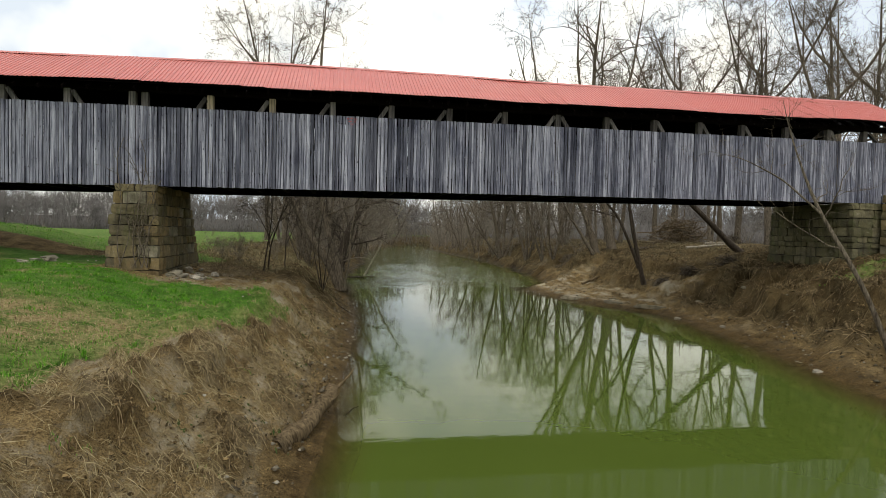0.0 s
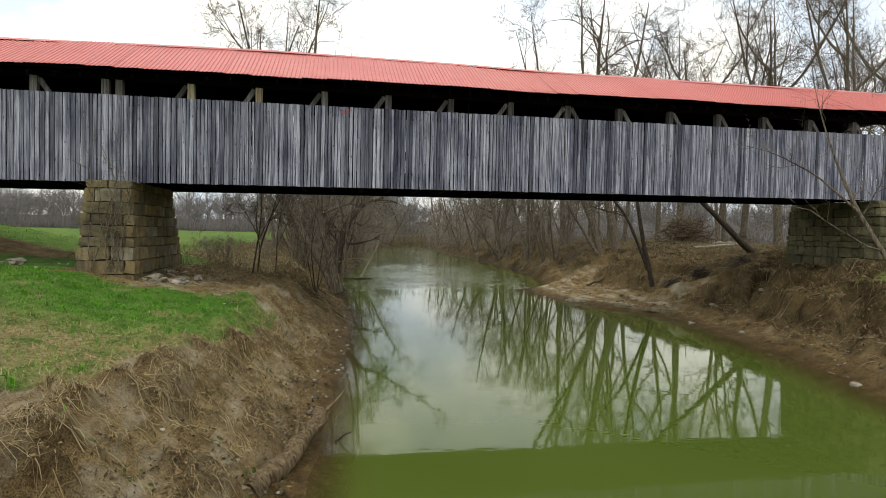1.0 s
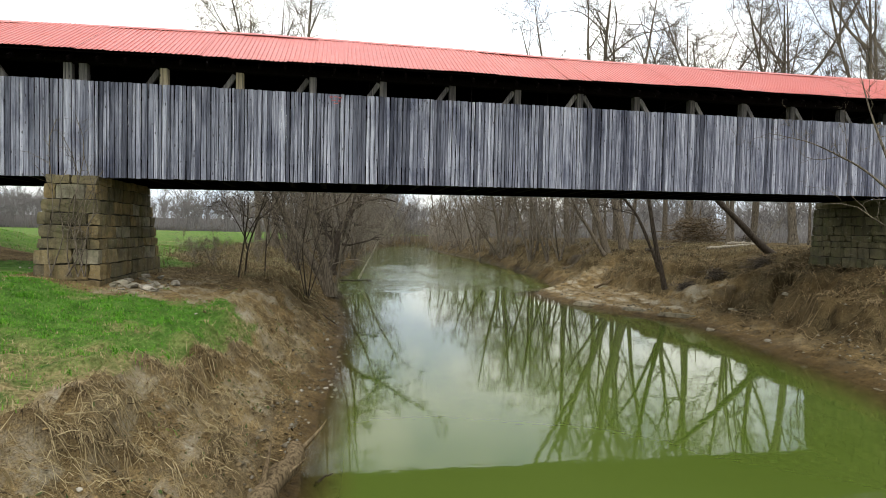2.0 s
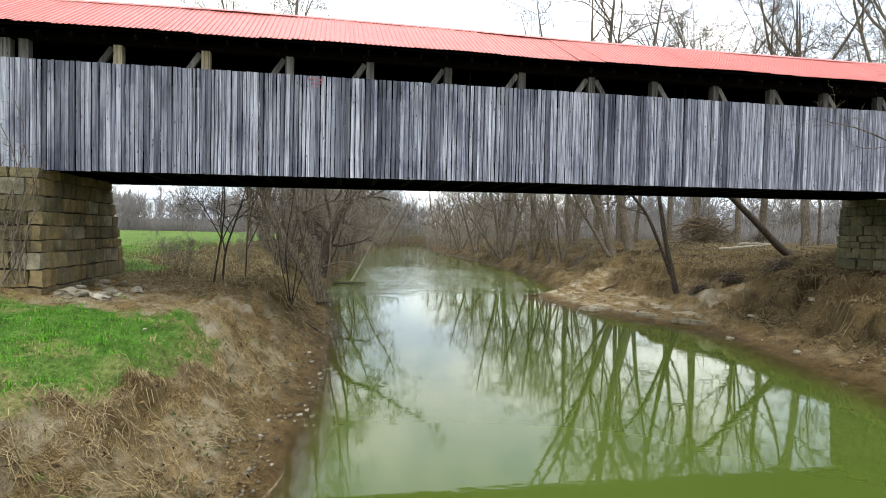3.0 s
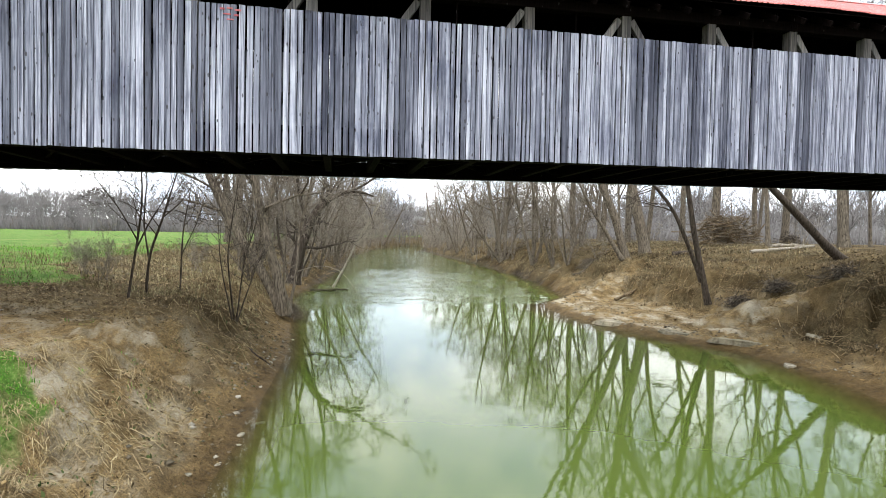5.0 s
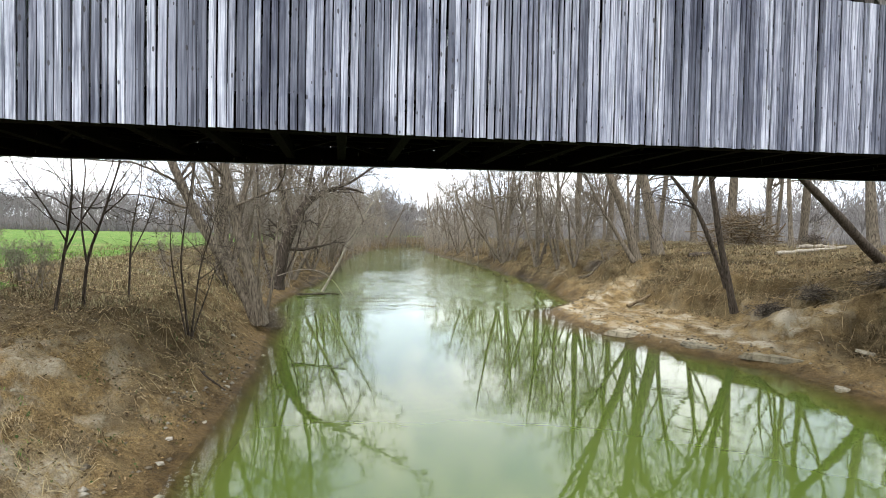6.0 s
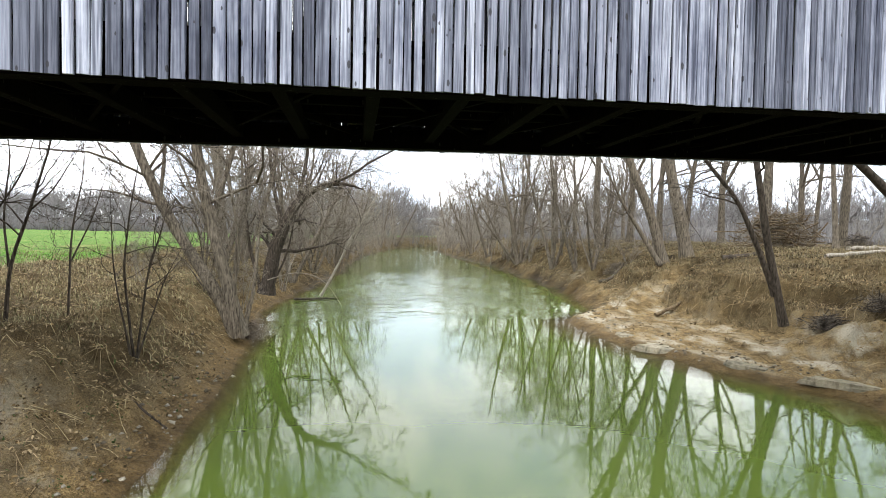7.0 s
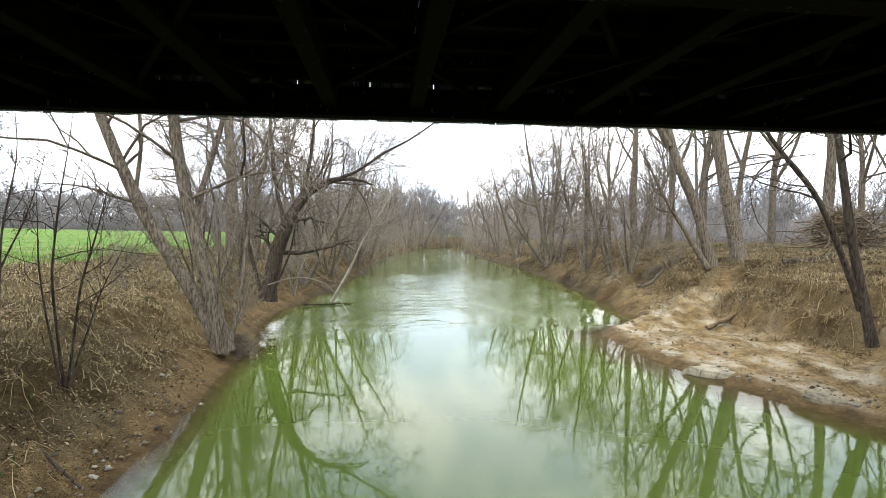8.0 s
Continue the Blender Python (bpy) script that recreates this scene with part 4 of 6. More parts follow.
def foot(x, y, dz=-0.15):
    return float(height(x, y)) + dz


# the stems by the river beyond the bridge
bare_tree("river_tree", "leaning many-stemmed bare grey river tree", [
    (((0.55, 39.4, 0.4), (-0.05, 39.5, 1.9), (-2.03, 39.5, 4.8), (-3.35, 39.5, 7.8), (-4.3, 39.6, 11), (-4.7, 39.8, 14.5), (-4.6, 40, 18)), 0.25),
    (((0.75, 39.2, 0.4), (0.35, 39.2, 2), (-0.38, 39.2, 4.84), (-1.0, 39.2, 7.7), (-1.25, 39.3, 12), (-1.0, 39.6, 17), (-0.7, 39.8, 21.5)), 0.25),
    (((-0.35, 39.2, 4.9), (-0.1, 39.5, 6.4), (0.5, 39.8, 8.6), (0.6, 40.2, 12), (1.2, 40.8, 16)), 0.11),
    (((0.8, 39.3, 0.5), (1.25, 39.6, 2.4), (1.2, 39.9, 4.6), (1.9, 40.2, 7.2), (1.9, 40.6, 11), (2.6, 41, 14.5)), 0.085),
    (((0.9, 38.8, 0.4), (0.6, 38.6, 2.2), (0.85, 38.4, 4.4), (0.35, 38.2, 7.0), (0.6, 38.0, 10)), 0.055),
    (((-2.4, 39.5, 5.6), (-2.3, 39.8, 7.6), (-2.75, 40.2, 10), (-2.4, 40.6, 14)), 0.075)], 101, 12, 7, 8, 2, reach=0.32, start=0.12, spread=50, rise=0.05, limb_rise=0.7, thick=0.32, fine=0.009)
bare_tree("river_tree", "bent bare tree with an arched trunk over the bank", [
    (((0.45, 47, 1.2), (0.8, 47, 3.2), (1.42, 47, 5), (2.2, 47, 6.3), (3.06, 47, 7), (4, 47, 7.35), (4.8, 47, 7.3), (5.5, 47, 7.0)), 0.41),
    (((3.4, 47, 7.15), (4.6, 47, 7.5), (6, 47, 8.6), (7.4, 47, 9.3), (9.8, 47.2, 11.2)), 0.085),
    (((2.0, 47, 6.0), (2.5, 47.3, 8.5), (2.6, 47.6, 11.5), (2.9, 48, 15)), 0.11),
    (((1.3, 47, 4.7), (0.6, 47.3, 7.5), (0.3, 47.6, 11), (0.5, 48, 14.5)), 0.12),
    (((0.2, 47.2, 1.2), (-0.6, 47.3, 4.2), (-0.7, 47.4, 8), (-1.4, 47.6, 12)), 0.10),
    (((0.6, 46.7, 1.2), (1.7, 46.4, 3.6), (2.2, 46.0, 6.2), (3.4, 45.8, 9)), 0.06)], 102, 12, 7, 8, 2, bark=bark_dark, start=0.15, reach=0.36, spread=56, rise=-0.1, limb_rise=0.3, thick=0.34, fine=0.010)
bare_tree("dead_snag", "pale dead leaning snag at the water's edge", [(((2.9, 54, 0.2), (4.2, 54, 2.6), (4.9, 54, 4.3), (6.5, 54, 6.9), (7.0, 54.2, 8.6)), 0.10)], 103, 14, 5, 4, 0, fine=0.012, bark=bark_pale, twig_bark=bark_twig)
for i, stems in enumerate((
        ((((-3.5, 30.5, foot(-3.5, 30.5)), (-3.25, 30.5, 4.0), (-3.05, 30.5, 5.6), (-3.2, 30.6, 8.2)), 0.042), (((-3.3, 30.5, 3.8), (-2.9, 30.6, 4.8), (-2.3, 30.7, 5.9), (-1.9, 30.8, 7.4)), 0.027), (((-3.2, 30.5, 4.2), (-3.7, 30.4, 5.2), (-4.4, 30.3, 6.2), (-4.7, 30.2, 7.4)), 0.024)),
        ((((-3.45, 32, foot(-3.45, 32)), (-3.35, 32, 3.7), (-2.8, 32, 5.2), (-2.4, 32, 6.6), (-2.2, 32, 9)), 0.05), (((-3.35, 32, 3.6), (-3.6, 32.2, 4.8), (-3.5, 32.4, 6.4), (-3.9, 32.5, 8.4)), 0.03), (((-2.9, 32, 5.0), (-2.2, 31.8, 5.6), (-1.5, 31.7, 6.8)), 0.024)),
        ((((-2.7, 33.4, foot(-2.7, 33.4)), (-2.6, 33.4, 4.5), (-2.3, 33.6, 6.5), (-2.5, 33.6, 8)), 0.033), (((-2.65, 33.4, 3.6), (-2.1, 33.5, 4.9), (-1.7, 33.6, 6.6)), 0.022)))):
    bare_tree("sapling", "thin dark bare sapling on the bank", list(stems), 110 + i, 9, 6, 5, 0, bark=bark_dark, group="saplings by the bridge", start=0.25, spread=50, rise=0.3, reach=0.42, thick=0.55, twig_bark=bark_dark, fine=0.0055)
z0 = foot(-0.44, 32)
bare_tree("sapling", "clump of thin dark bare stems on the bank", [
    (((-0.44, 32, z0), (-0.75, 32, 3.6), (-0.4, 32, 6.2), (-0.2, 32, 7.5)), 0.035), (((-0.4, 32, z0), (-0.1, 32, 3.6), (0.3, 32, 4.9), (0.5, 32.1, 6.2)), 0.032),
    (((-0.38, 31.95, z0), (0.3, 31.9, 3.3), (0.95, 31.8, 4.5)), 0.026), (((-0.5, 32, z0), (-1.0, 32.1, 3.6), (-1.1, 32.2, 5.6)), 0.03)], 120, 8, 5, 4, 0, bark=bark_dark, twig_bark=bark_dark, rise=0.3, limb_rise=0.5, reach=0.5, thick=0.6, spread=48, fine=0.006)

# trees of the far bank
bare_tree("bank_tree", "leaning two-stemmed dark bare tree on the muddy bank", [
    (((22.35, 36, 1.2), (21.64, 36, 4), (20.92, 36, 7.25), (20.3, 36, 11), (20.0, 36.2, 15)), 0.165),
    (((22.0, 36.1, 2.4), (20.9, 36, 4.65), (20.1, 36, 6.3), (18.9, 36, 7.4), (17.3, 36, 9.5), (16.5, 36, 12)), 0.115)], 130, 11, 6, 5, 2, bark=bark_dark, spread=50, rise=0.2)
bare_tree("big_tree", "massive bare twin-trunked tree with furrowed grey bark", [
    (((27.2, 49.5, 2.8), (26.2, 49.5, 7.2), (25.5, 49.5, 9.6), (25.0, 49.5, 14), (24.6, 49.8, 19), (25.4, 50.2, 28)), 0.41),
    (((25.4, 49.5, 2.9), (24.1, 49.5, 7.1), (22.8, 49.5, 9.3), (21.6, 49.8, 14), (21, 50, 20)), 0.33),
    (((25.0, 49.3, 2.9), (22.2, 49.5, 7.1), (20.5, 49.4, 10)), 0.17),
    (((25.3, 49.5, 11), (26.9, 50, 13.6), (29.2, 50.6, 17.5), (31.4, 51, 25)), 0.19), (((25.1, 49.5, 13), (26.0, 48.4, 16), (27.4, 47.6, 19.5), (28.6, 47.4, 28)), 0.17),
    (((25.0, 49.5, 14), (23.4, 49.0, 17), (22.4, 48.4, 20.5), (22.0, 48.2, 28.5)), 0.16), (((22.5, 49.6, 10), (20.4, 49.2, 13), (18.2, 49.0, 16.5), (16.2, 49.0, 23)), 0.18),
    (((22.0, 49.7, 12), (21.0, 50.6, 15.5), (19.4, 51.2, 19), (18.4, 51.6, 26.5)), 0.16)], 131, 9, 6, 6, 2, reach=0.36, spread=42, rise=0.2, limb_rise=0.4, thick=0.6, fine=0.014, twig_bark=bark_grey)
bare_tree("leaning_tree", "half-fallen dark tree trunk leaning over the bank", [
    (((29.8, 35, 3.5), (28.7, 35, 4.15), (27.5, 35, 5.3), (25.5, 35, 7.05), (22, 35, 9.6), (19.5, 35.2, 11.2)), 0.235)], 132, 8, 5, 4, 0, bark=bark_dark, start=0.55)
bare_tree("leaning_tree", "slender leaning bare tree on the near bank", [
    (((19.6, 15.9, foot(19.6, 15.9)), (18.64, 16.2, 2.95), (17.75, 16.6, 4.78), (17.6, 17, 5.47), (17.3, 17.5, 7.03), (17.0, 18, 8.78), (16.94, 18.3, 9.9)), 0.095),
    (((17.55, 17.0, 5.6), (16.6, 17.8, 6.9), (15.5, 18.5, 7.7), (14.4, 19, 8.0)), 0.04)], 133, 11, 4, 4, 0, start=0.35, spread=55, rise=0.0, reach=0.34, twig_bark=bark_grey)
bare_tree("bank_tree", "bare tree leaning out from the eroded bank", [
    (((25.4, 63.5, 1.0), (24.0, 63.5, 5), (22.8, 63.5, 9.5), (22.4, 63.7, 14)), 0.17),
    (((25.5, 63.7, 1.0), (25.2, 64, 6), (25.4, 64.5, 12)), 0.14)], 134, 12, 6, 5, 2, start=0.2, spread=50, rise=0.2)
bare_tree("bank_tree", "many-stemmed bare tree at the river bend", [
    (((25.9, 83, 0.8), (25.0, 83, 6), (23.4, 83, 12), (22.4, 83, 19)), 0.3), (((26.2, 83, 0.8), (26.6, 83.5, 7), (27.6, 84, 18)), 0.25),
    (((26.4, 82.6, 0.8), (28.3, 83, 6), (30.4, 83, 14)), 0.2), (((25.7, 83.2, 0.8), (22.5, 83.5, 5), (19.6, 84, 9)), 0.2)], 135, 16, 6, 6, 2, start=0.2, spread=54, rise=0.15, reach=0.42, fine=0.014)
bare_tree("big_tree", "tall straight bare tree on the wooded flat", [
    (((31.6, 72, 2.9), (31.2, 72, 9), (31.5, 72, 16), (31.3, 72, 24)), 0.42)], 136, 13, 6, 5, 1)


def tall_tree(seed, h, r0, lean, forks):
    """A trunk that breaks up, from a third of its height, into limbs that arch outwards and divide again."""
    rs = random.Random(seed)
    bend = rs.uniform(-1.0, 1.0)
    top = 0.8 * h
    trunk = np.array(((0, 0, 0), (lean * 0.2 + bend * 0.25, bend * 0.2, top * 0.35), (lean * 0.5 + bend * 0.9, 0.3, top * 0.7), (lean * 0.9 - bend * 0.3, bend, top)))
    stems = [(trunk, r0)]
    turn = rs.uniform(0, 6.283)
    line = smooth_line(trunk, 18)
    for i in range(forks):
        f = 0.34 + 0.6 * i / forks + rs.uniform(-0.04, 0.04)
        p = np.array([np.interp(f * top, line[:, 2], line[:, k]) for k in range(3)])
        a = turn + i * 2.4
        out, up = rs.uniform(0.16, 0.3) * h, h * rs.uniform(0.82, 1.0) - p[2]
        d, e = np.array((math.cos(a), math.sin(a), 0.0)), np.array((-math.sin(a), math.cos(a), 0.0)) * rs.uniform(-0.1, 0.1) * h
        u = np.array((0, 0, 1.0))
        limb = (p, p + d * out * 0.35 + u * up * 0.2, p + d * out * 0.62 + e * 0.6 + u * up * 0.5, p + d * out + e + u * up)
        rr = r0 * np.interp(f, [0.3, 1], [0.46, 0.26])
        stems.append((limb, rr))
        q = smooth_line(limb, 18)[8]
        a2 = a + rs.choice((-1, 1)) * rs.uniform(0.8, 1.6)
        d2 = np.array((math.cos(a2), math.sin(a2), 0.0))
        stems.append(((q, q + d2 * out * 0.25 + u * up * 0.16, q + d2 * out * 0.5 + u * up * 0.4), rr * 0.55))
    return bare_tree("woodland_tree", "tall bare grey woodland tree with fine twigs", stems, seed, 7, 6, 6, 2, group="woodland trees on the flat", start=0.25, spread=40, rise=0.2, limb_rise=0.4, reach=0.42, thick=0.42, sides=(4, 3), joints=(5, 4, 2), fine=0.016, twig_bark=bark_grey)


models = [tall_tree(200 + i, h, r0, ln, fk) for i, (h, r0, ln, fk) in enumerate(((22, 0.30, 0.8, 4), (23, 0.33, -1.4, 4), (19, 0.21, 2.2, 3), (24, 0.37, 0.3, 4), (16, 0.15, -1.2, 2)))]
STANDS = [(42, 46, 1, 1.0), (37.5, 55, 3, 0.95), (47.5, 40.5, 1, 0.95), (33.8, 60, 2, 1.05), (50, 60, 3, 1.0), (40.5, 40, 4, 1.0), (35.5, 66.5, 0, 0.95), (43.5, 68, 1, 1.0),
          (38.5, 78, 3, 1.0), (33.0, 88, 2, 1.0), (46, 84, 0, 0.95), (57, 72, 3, 0.9), (64, 58, 1, 0.95), (36.5, 47.5, 4, 1.1), (40, 98, 1, 0.9), (33, 104, 0, 0.85), (52, 105, 3, 0.85),
          (29.5, 57.5, 4, 0.9), (29.2, 95.0, 4, 1.0), (44, 57, 4, 1.1), (51.5, 44.0, 2, 1.0), (36.5, 33.5, 1, 0.8), (58, 38, 0, 1.0), (30, 115, 2, 1.0), (28.5, 77, 4, 0.85), (-5.5, 62, 0, 1.12), (-9.5, 78, 1, 1.0), (54, 52, 4, 1.1), (60, 47, 2, 1.0), (66, 64, 4, 1.2), (58, 60, 4, 1.1)]
rs = random.Random(77)
used = set()
for x, y, k, s in STANDS:
    tall = 1.2 if y < 64 else 1.08
    m = pose(x, y, foot(x, y), 0, 0, rs.uniform(0, 360)) @ Matrix.Diagonal((s * 1.12, s * 1.12, s * tall, 1))
    if k not in used:
        used.add(k)
        models[k].matrix_basis = m
    else:
        base = models[k]
        ob = copy_thing(base, m)
        ob.matrix_basis = m


# ---- spreading trees along both river banks ----
def bank_side_tree(seed, h, r0, stems):
    rs = random.Random(seed)
    out = []
    for i in range(stems):
        a, lean = i * 2.2 + rs.uniform(-0.6, 0.6), rs.uniform(0.1, 0.42) * h
        bow = rs.uniform(-0.06, 0.06) * h
        hh = h * rs.uniform(0.7, 1.0)
        c, d = math.cos(a), math.sin(a)
        out.append((((0.15 * c, 0.15 * d, 0), (lean * 0.4 * c, lean * 0.4 * d, hh * 0.35), (lean * 0.75 * c - bow * d, lean * 0.75 * d + bow * c, hh * 0.68), (lean * c, lean * d, hh)), r0 * rs.uniform(0.6, 1.0)))
    return bare_tree("riverside_tree", "spreading many-stemmed bare tree on the river bank", out, seed, 10, 7, 6, 2, group="spreading trees along the river", start=0.2, spread=46, rise=0.15, limb_rise=0.35, thick=0.55, reach=0.36, sides=(4, 3), joints=(5, 4, 2), fine=0.013)


riverside = [bank_side_tree(400, 15, 0.2, 3), bank_side_tree(401, 12.5, 0.14, 4), bank_side_tree(402, 17, 0.25, 3)]
rs = random.Random(21)
used = set()
for x, y, k, s in ((-2.4, 53, 1, 0.9), (0.2, 59.5, 0, 0.9), (-3.8, 63.5, 2, 0.9), (1.2, 69, 1, 1.0), (-1.0, 76, 0, 1.0), (2.8, 82, 1, 1.1), (0.8, 91, 2, 1.0), (3.6, 101, 0, 1.0), (2.0, 113, 2, 1.0), (6.0, 128, 0, 1.1), (-7, 72, 0, 0.9), (-6, 90, 2, 0.9),
                   (25.6, 70, 2, 0.95), (27.2, 90, 0, 1.0), (26.6, 101, 2, 1.0), (27.0, 116, 1, 1.2), (28.5, 132, 2, 1.0), (29.5, 66, 1, 0.9), (24.6, 58.2, 1, 0.75), (28.5, 150, 0, 1.2), (12.0, 160, 2, 1.0), (17, 178, 0, 1.2), (33, 170, 1, 1.4)):
    m = pose(x, y, foot(x, y), 0, 0, rs.uniform(0, 360)) @ Matrix.Diagonal((s, s, s, 1))
    if k not in used:
        used.add(k)
        riverside[k].matrix_basis = m
    else:
        ob = copy_thing(riverside[k], m)
        ob.matrix_basis = m


# ---- shrubs and brush along the banks ----
def shrub(seed, h, stems, bark, label, name="bank_shrub"):
    rs = random.Random(seed)
    out = []
    for _ in range(stems):
        a, lean = rs.uniform(0, 6.283), rs.uniform(0.1, 0.5) * h
        hh = h * rs.uniform(0.6, 1.0)
        out.append((((rs.uniform(-0.25, 0.25), rs.uniform(-0.25, 0.25), 0), (lean * 0.35 * math.cos(a), lean * 0.35 * math.sin(a), hh * 0.45), (lean * math.cos(a), lean * math.sin(a), hh)), 0.0085 * h * rs.uniform(0.7, 1.1)))
    return bare_tree(name, label, out, seed, 8, 6, 6, 1, bark=bark, group="brush along the river banks", start=0.2, spread=50, rise=0.05, reach=0.4, category="shrub", twig_bark=bark if bark is bark_dark else bark_twig, sides=(3, 3), joints=(4, 3, 2), fine=0.008)


brush = [shrub(300, 4.2, 6, bark_twig, "tangled bare brown shrub on the river bank"), shrub(301, 7.0, 5, bark_grey, "tall many-stemmed bare grey shrub"), shrub(302, 2.4, 7, bark_twig, "low twiggy bare shrub"), shrub(303, 9.5, 4, bark_grey, "slim bare young trees in a clump")]
spots = []
rs = random.Random(9)
for y in np.arange(50, 94, 2.9):
    xl = float(along(SHORE_L, y))
    spots.append((xl - rs.uniform(0.4, 5.5), y + rs.uniform(-1, 1), rs.choice((0, 1, 2, 3, 0)), rs.uniform(0.7, 1.15)))
for y in np.arange(56, 95, 6.0):
    xr = float(along(SHORE_R, y))
    spots.append((xr + rs.uniform(0.6, 6), y + rs.uniform(-1, 1), rs.choice((0, 0, 1, 3, 2)), rs.uniform(0.7, 1.1)))
for x, y, k, s in ((-5.2, 33.4, 2, 0.8), (-6.3, 34.2, 2, 0.7), (-4.4, 42.5, 2, 0.9), (-1.6, 44.0, 1, 0.8), (-0.2, 44.6, 0, 0.8), (-3.0, 47.5, 3, 0.8)):
    spots.append((x, y, k, s))
for i in range(5):
    spots.append((rs.uniform(30, 60), rs.uniform(56, 110), rs.choice((0, 1, 3, 3)), rs.uniform(0.7, 1.1)))
used = set()
for x, y, k, s in spots:
    m = pose(x, y, foot(x, y, -0.08), 0, 0, rs.uniform(0, 360)) @ Matrix.Diagonal((s, s, s, 1))
    if k not in used:
        used.add(k)
        brush[k].matrix_basis = m
    else:
        ob = copy_thing(brush[k], m)
        ob.matrix_basis = m


# ---- distant woods ----
def far_woods():
    rs = np.random.default_rng(12)
    areas = ((430, -250, 20, 252, 365), (60, -190, -60, 235, 262), (300, 10, 360, 225, 330), (210, 62, 270, 105, 225), (150, -12, 75, 165, 235))
    spots = np.concatenate([np.column_stack([rs.uniform(x0, x1, n), rs.uniform(y0, y1, n)]) for n, x0, x1, y0, y1 in areas])
    xl, xr = shores(spots[:, 1])
    spots = spots[(spots[:, 0] < xl - 1.5) | (spots[:, 0] > xr + 1.5)]
    n = len(spots)
    h = rs.uniform(9, 15, n) * (1 + 0.2 * waves(spots[:, 0], spots[:, 1], 34, 60.0, 3)) * np.where(rs.random(n) < 0.06, 1.35, 1.0)
    base = np.column_stack([spots, height(spots[:, 0], spots[:, 1]) - 0.3])
    P = np.linspace(0, 1, 4)[None, :, None] * np.array([0, 0, 1.0]) * h[:, None, None] + base[:, None]
    P[:, 1:, :2] += rs.normal(size=(n, 3, 2)) * 0.5
    R = rs.uniform(0.1, 0.22, n)[:, None] * np.linspace(1, 0.2, 4)
    A = grow(P, R, 10, 46, 0.42, 0.5, 2, rs, 0.2, 0.2, 0.14, 0.05)
    m = n * 10
    k = 8
    par = np.repeat(np.arange(m), k)
    f = rs.uniform(0.1, 1.0, m * k)[:, None]
    B = A[0][par, 0] * (1 - f) + A[0][par, 1] * f
    out = (A[0][par, 1] - A[0][par, 0]) * 0.3 + rs.normal(size=(m * k, 3)) * 0.9 + np.array([0, 0, 1.0])
    # young stems that fill the wood between the trunks
    m = 21000
    sx, sy = rs.uniform(-250, 360, m), 250 + 115 * rs.random(m) ** 1.2
    back = rs.random(m) < 0.36
    sx = np.where(back, rs.uniform(40, 190, m), sx)
    sy = np.where(back, rs.uniform(120, 240, m), sy)
    sl, sr = shores(sy)
    ok = (sx < sl - 2) | (sx > sr + 6)
    sx, sy = sx[ok], sy[ok]
    m = len(sx)
    sh = (3 + 6.5 * rs.random(m)) * (1 + 0.25 * waves(sx, sy, 33, 50.0, 3))
    sb = np.column_stack([sx, sy, height(sx, sy) - 0.2])
    stem = np.column_stack([rs.normal(0, 1.6, m), rs.normal(0, 1.3, m), sh])
    fx, fy = rs.uniform(-250, 20, 2600), 249 + 20 * rs.random(2600)
    front = np.column_stack([fx, fy, height(fx, fy) - 0.2])
    fringe = np.column_stack([rs.normal(0, 1.5, 2600), rs.normal(0, 1, 2600), rs.uniform(4, 13, 2600) * (1 + 0.25 * waves(fx, fy, 36, 30.0, 3))])
    quads = [tubes(P, R, 3), tubes(*A, 3)]
    thorns = [spikes(B, out * rs.uniform(1.1, 2.3, (len(B), 1)), 0.09), spikes(sb, stem, rs.uniform(0.06, 0.16, m)), spikes(front, fringe, rs.uniform(0.08, 0.2, 2600))]
    return triangles(*quads, *thorns)


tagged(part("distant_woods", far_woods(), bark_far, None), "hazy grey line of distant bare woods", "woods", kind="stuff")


# ---- thicket that closes the river bend ----
def thicket():
    rs = np.random.default_rng(15)
    n = 420
    y = rs.uniform(84, 215, n)
    xl, xr = shores(y)
    side = rs.random(n) < 0.55
    x = np.where(side, xl - 16 * rs.random(n) ** 1.6 + 0.4, xr + 20 * rs.random(n) ** 1.6 - 0.4)
    h = rs.uniform(3, 9, n)
    base = np.column_stack([x, y, height(x, y) - 0.1])
    P = np.linspace(0, 1, 4)[None, :, None] * np.array([0, 0, 1.0]) * h[:, None, None] + base[:, None]
    P[:, 1:, :2] += np.cumsum(rs.normal(size=(n, 3, 2)) * 0.4, axis=1)
    R = rs.uniform(0.03, 0.08, n)[:, None] * np.linspace(1, 0.4, 4)
    A = grow(P, R, 9, 36, 0.5, 0.6, 3, rs, 0.02, 0.3, 0.14, 0.022)
    B = grow(*A, 9, 40, 0.6, 0.7, 2, rs, 0.15, 0.2, 0.14, 0.022)
    return triangles(tubes(P, R, 3), tubes(*A, 3), spikes(B[0][:, 0], B[0][:, 1] - B[0][:, 0], B[1][:, 0]))


tagged(part("thicket", thicket(), bark_twig, None), "dense brown leafless thicket along the far river bend", "thicket", kind="stuff")


# ---- what covers the ground ----
def scatter(n, x0, x1, y0, y1, want, seed):
    """Places in a rectangle of the plan, kept with the chance want(x, y)."""
    rs = np.random.default_rng(seed)
    x, y = rs.uniform(x0, x1, n), rs.uniform(y0, y1, n)
    keep = rs.random(n) < want(x, y)
    return x[keep], y[keep], rs


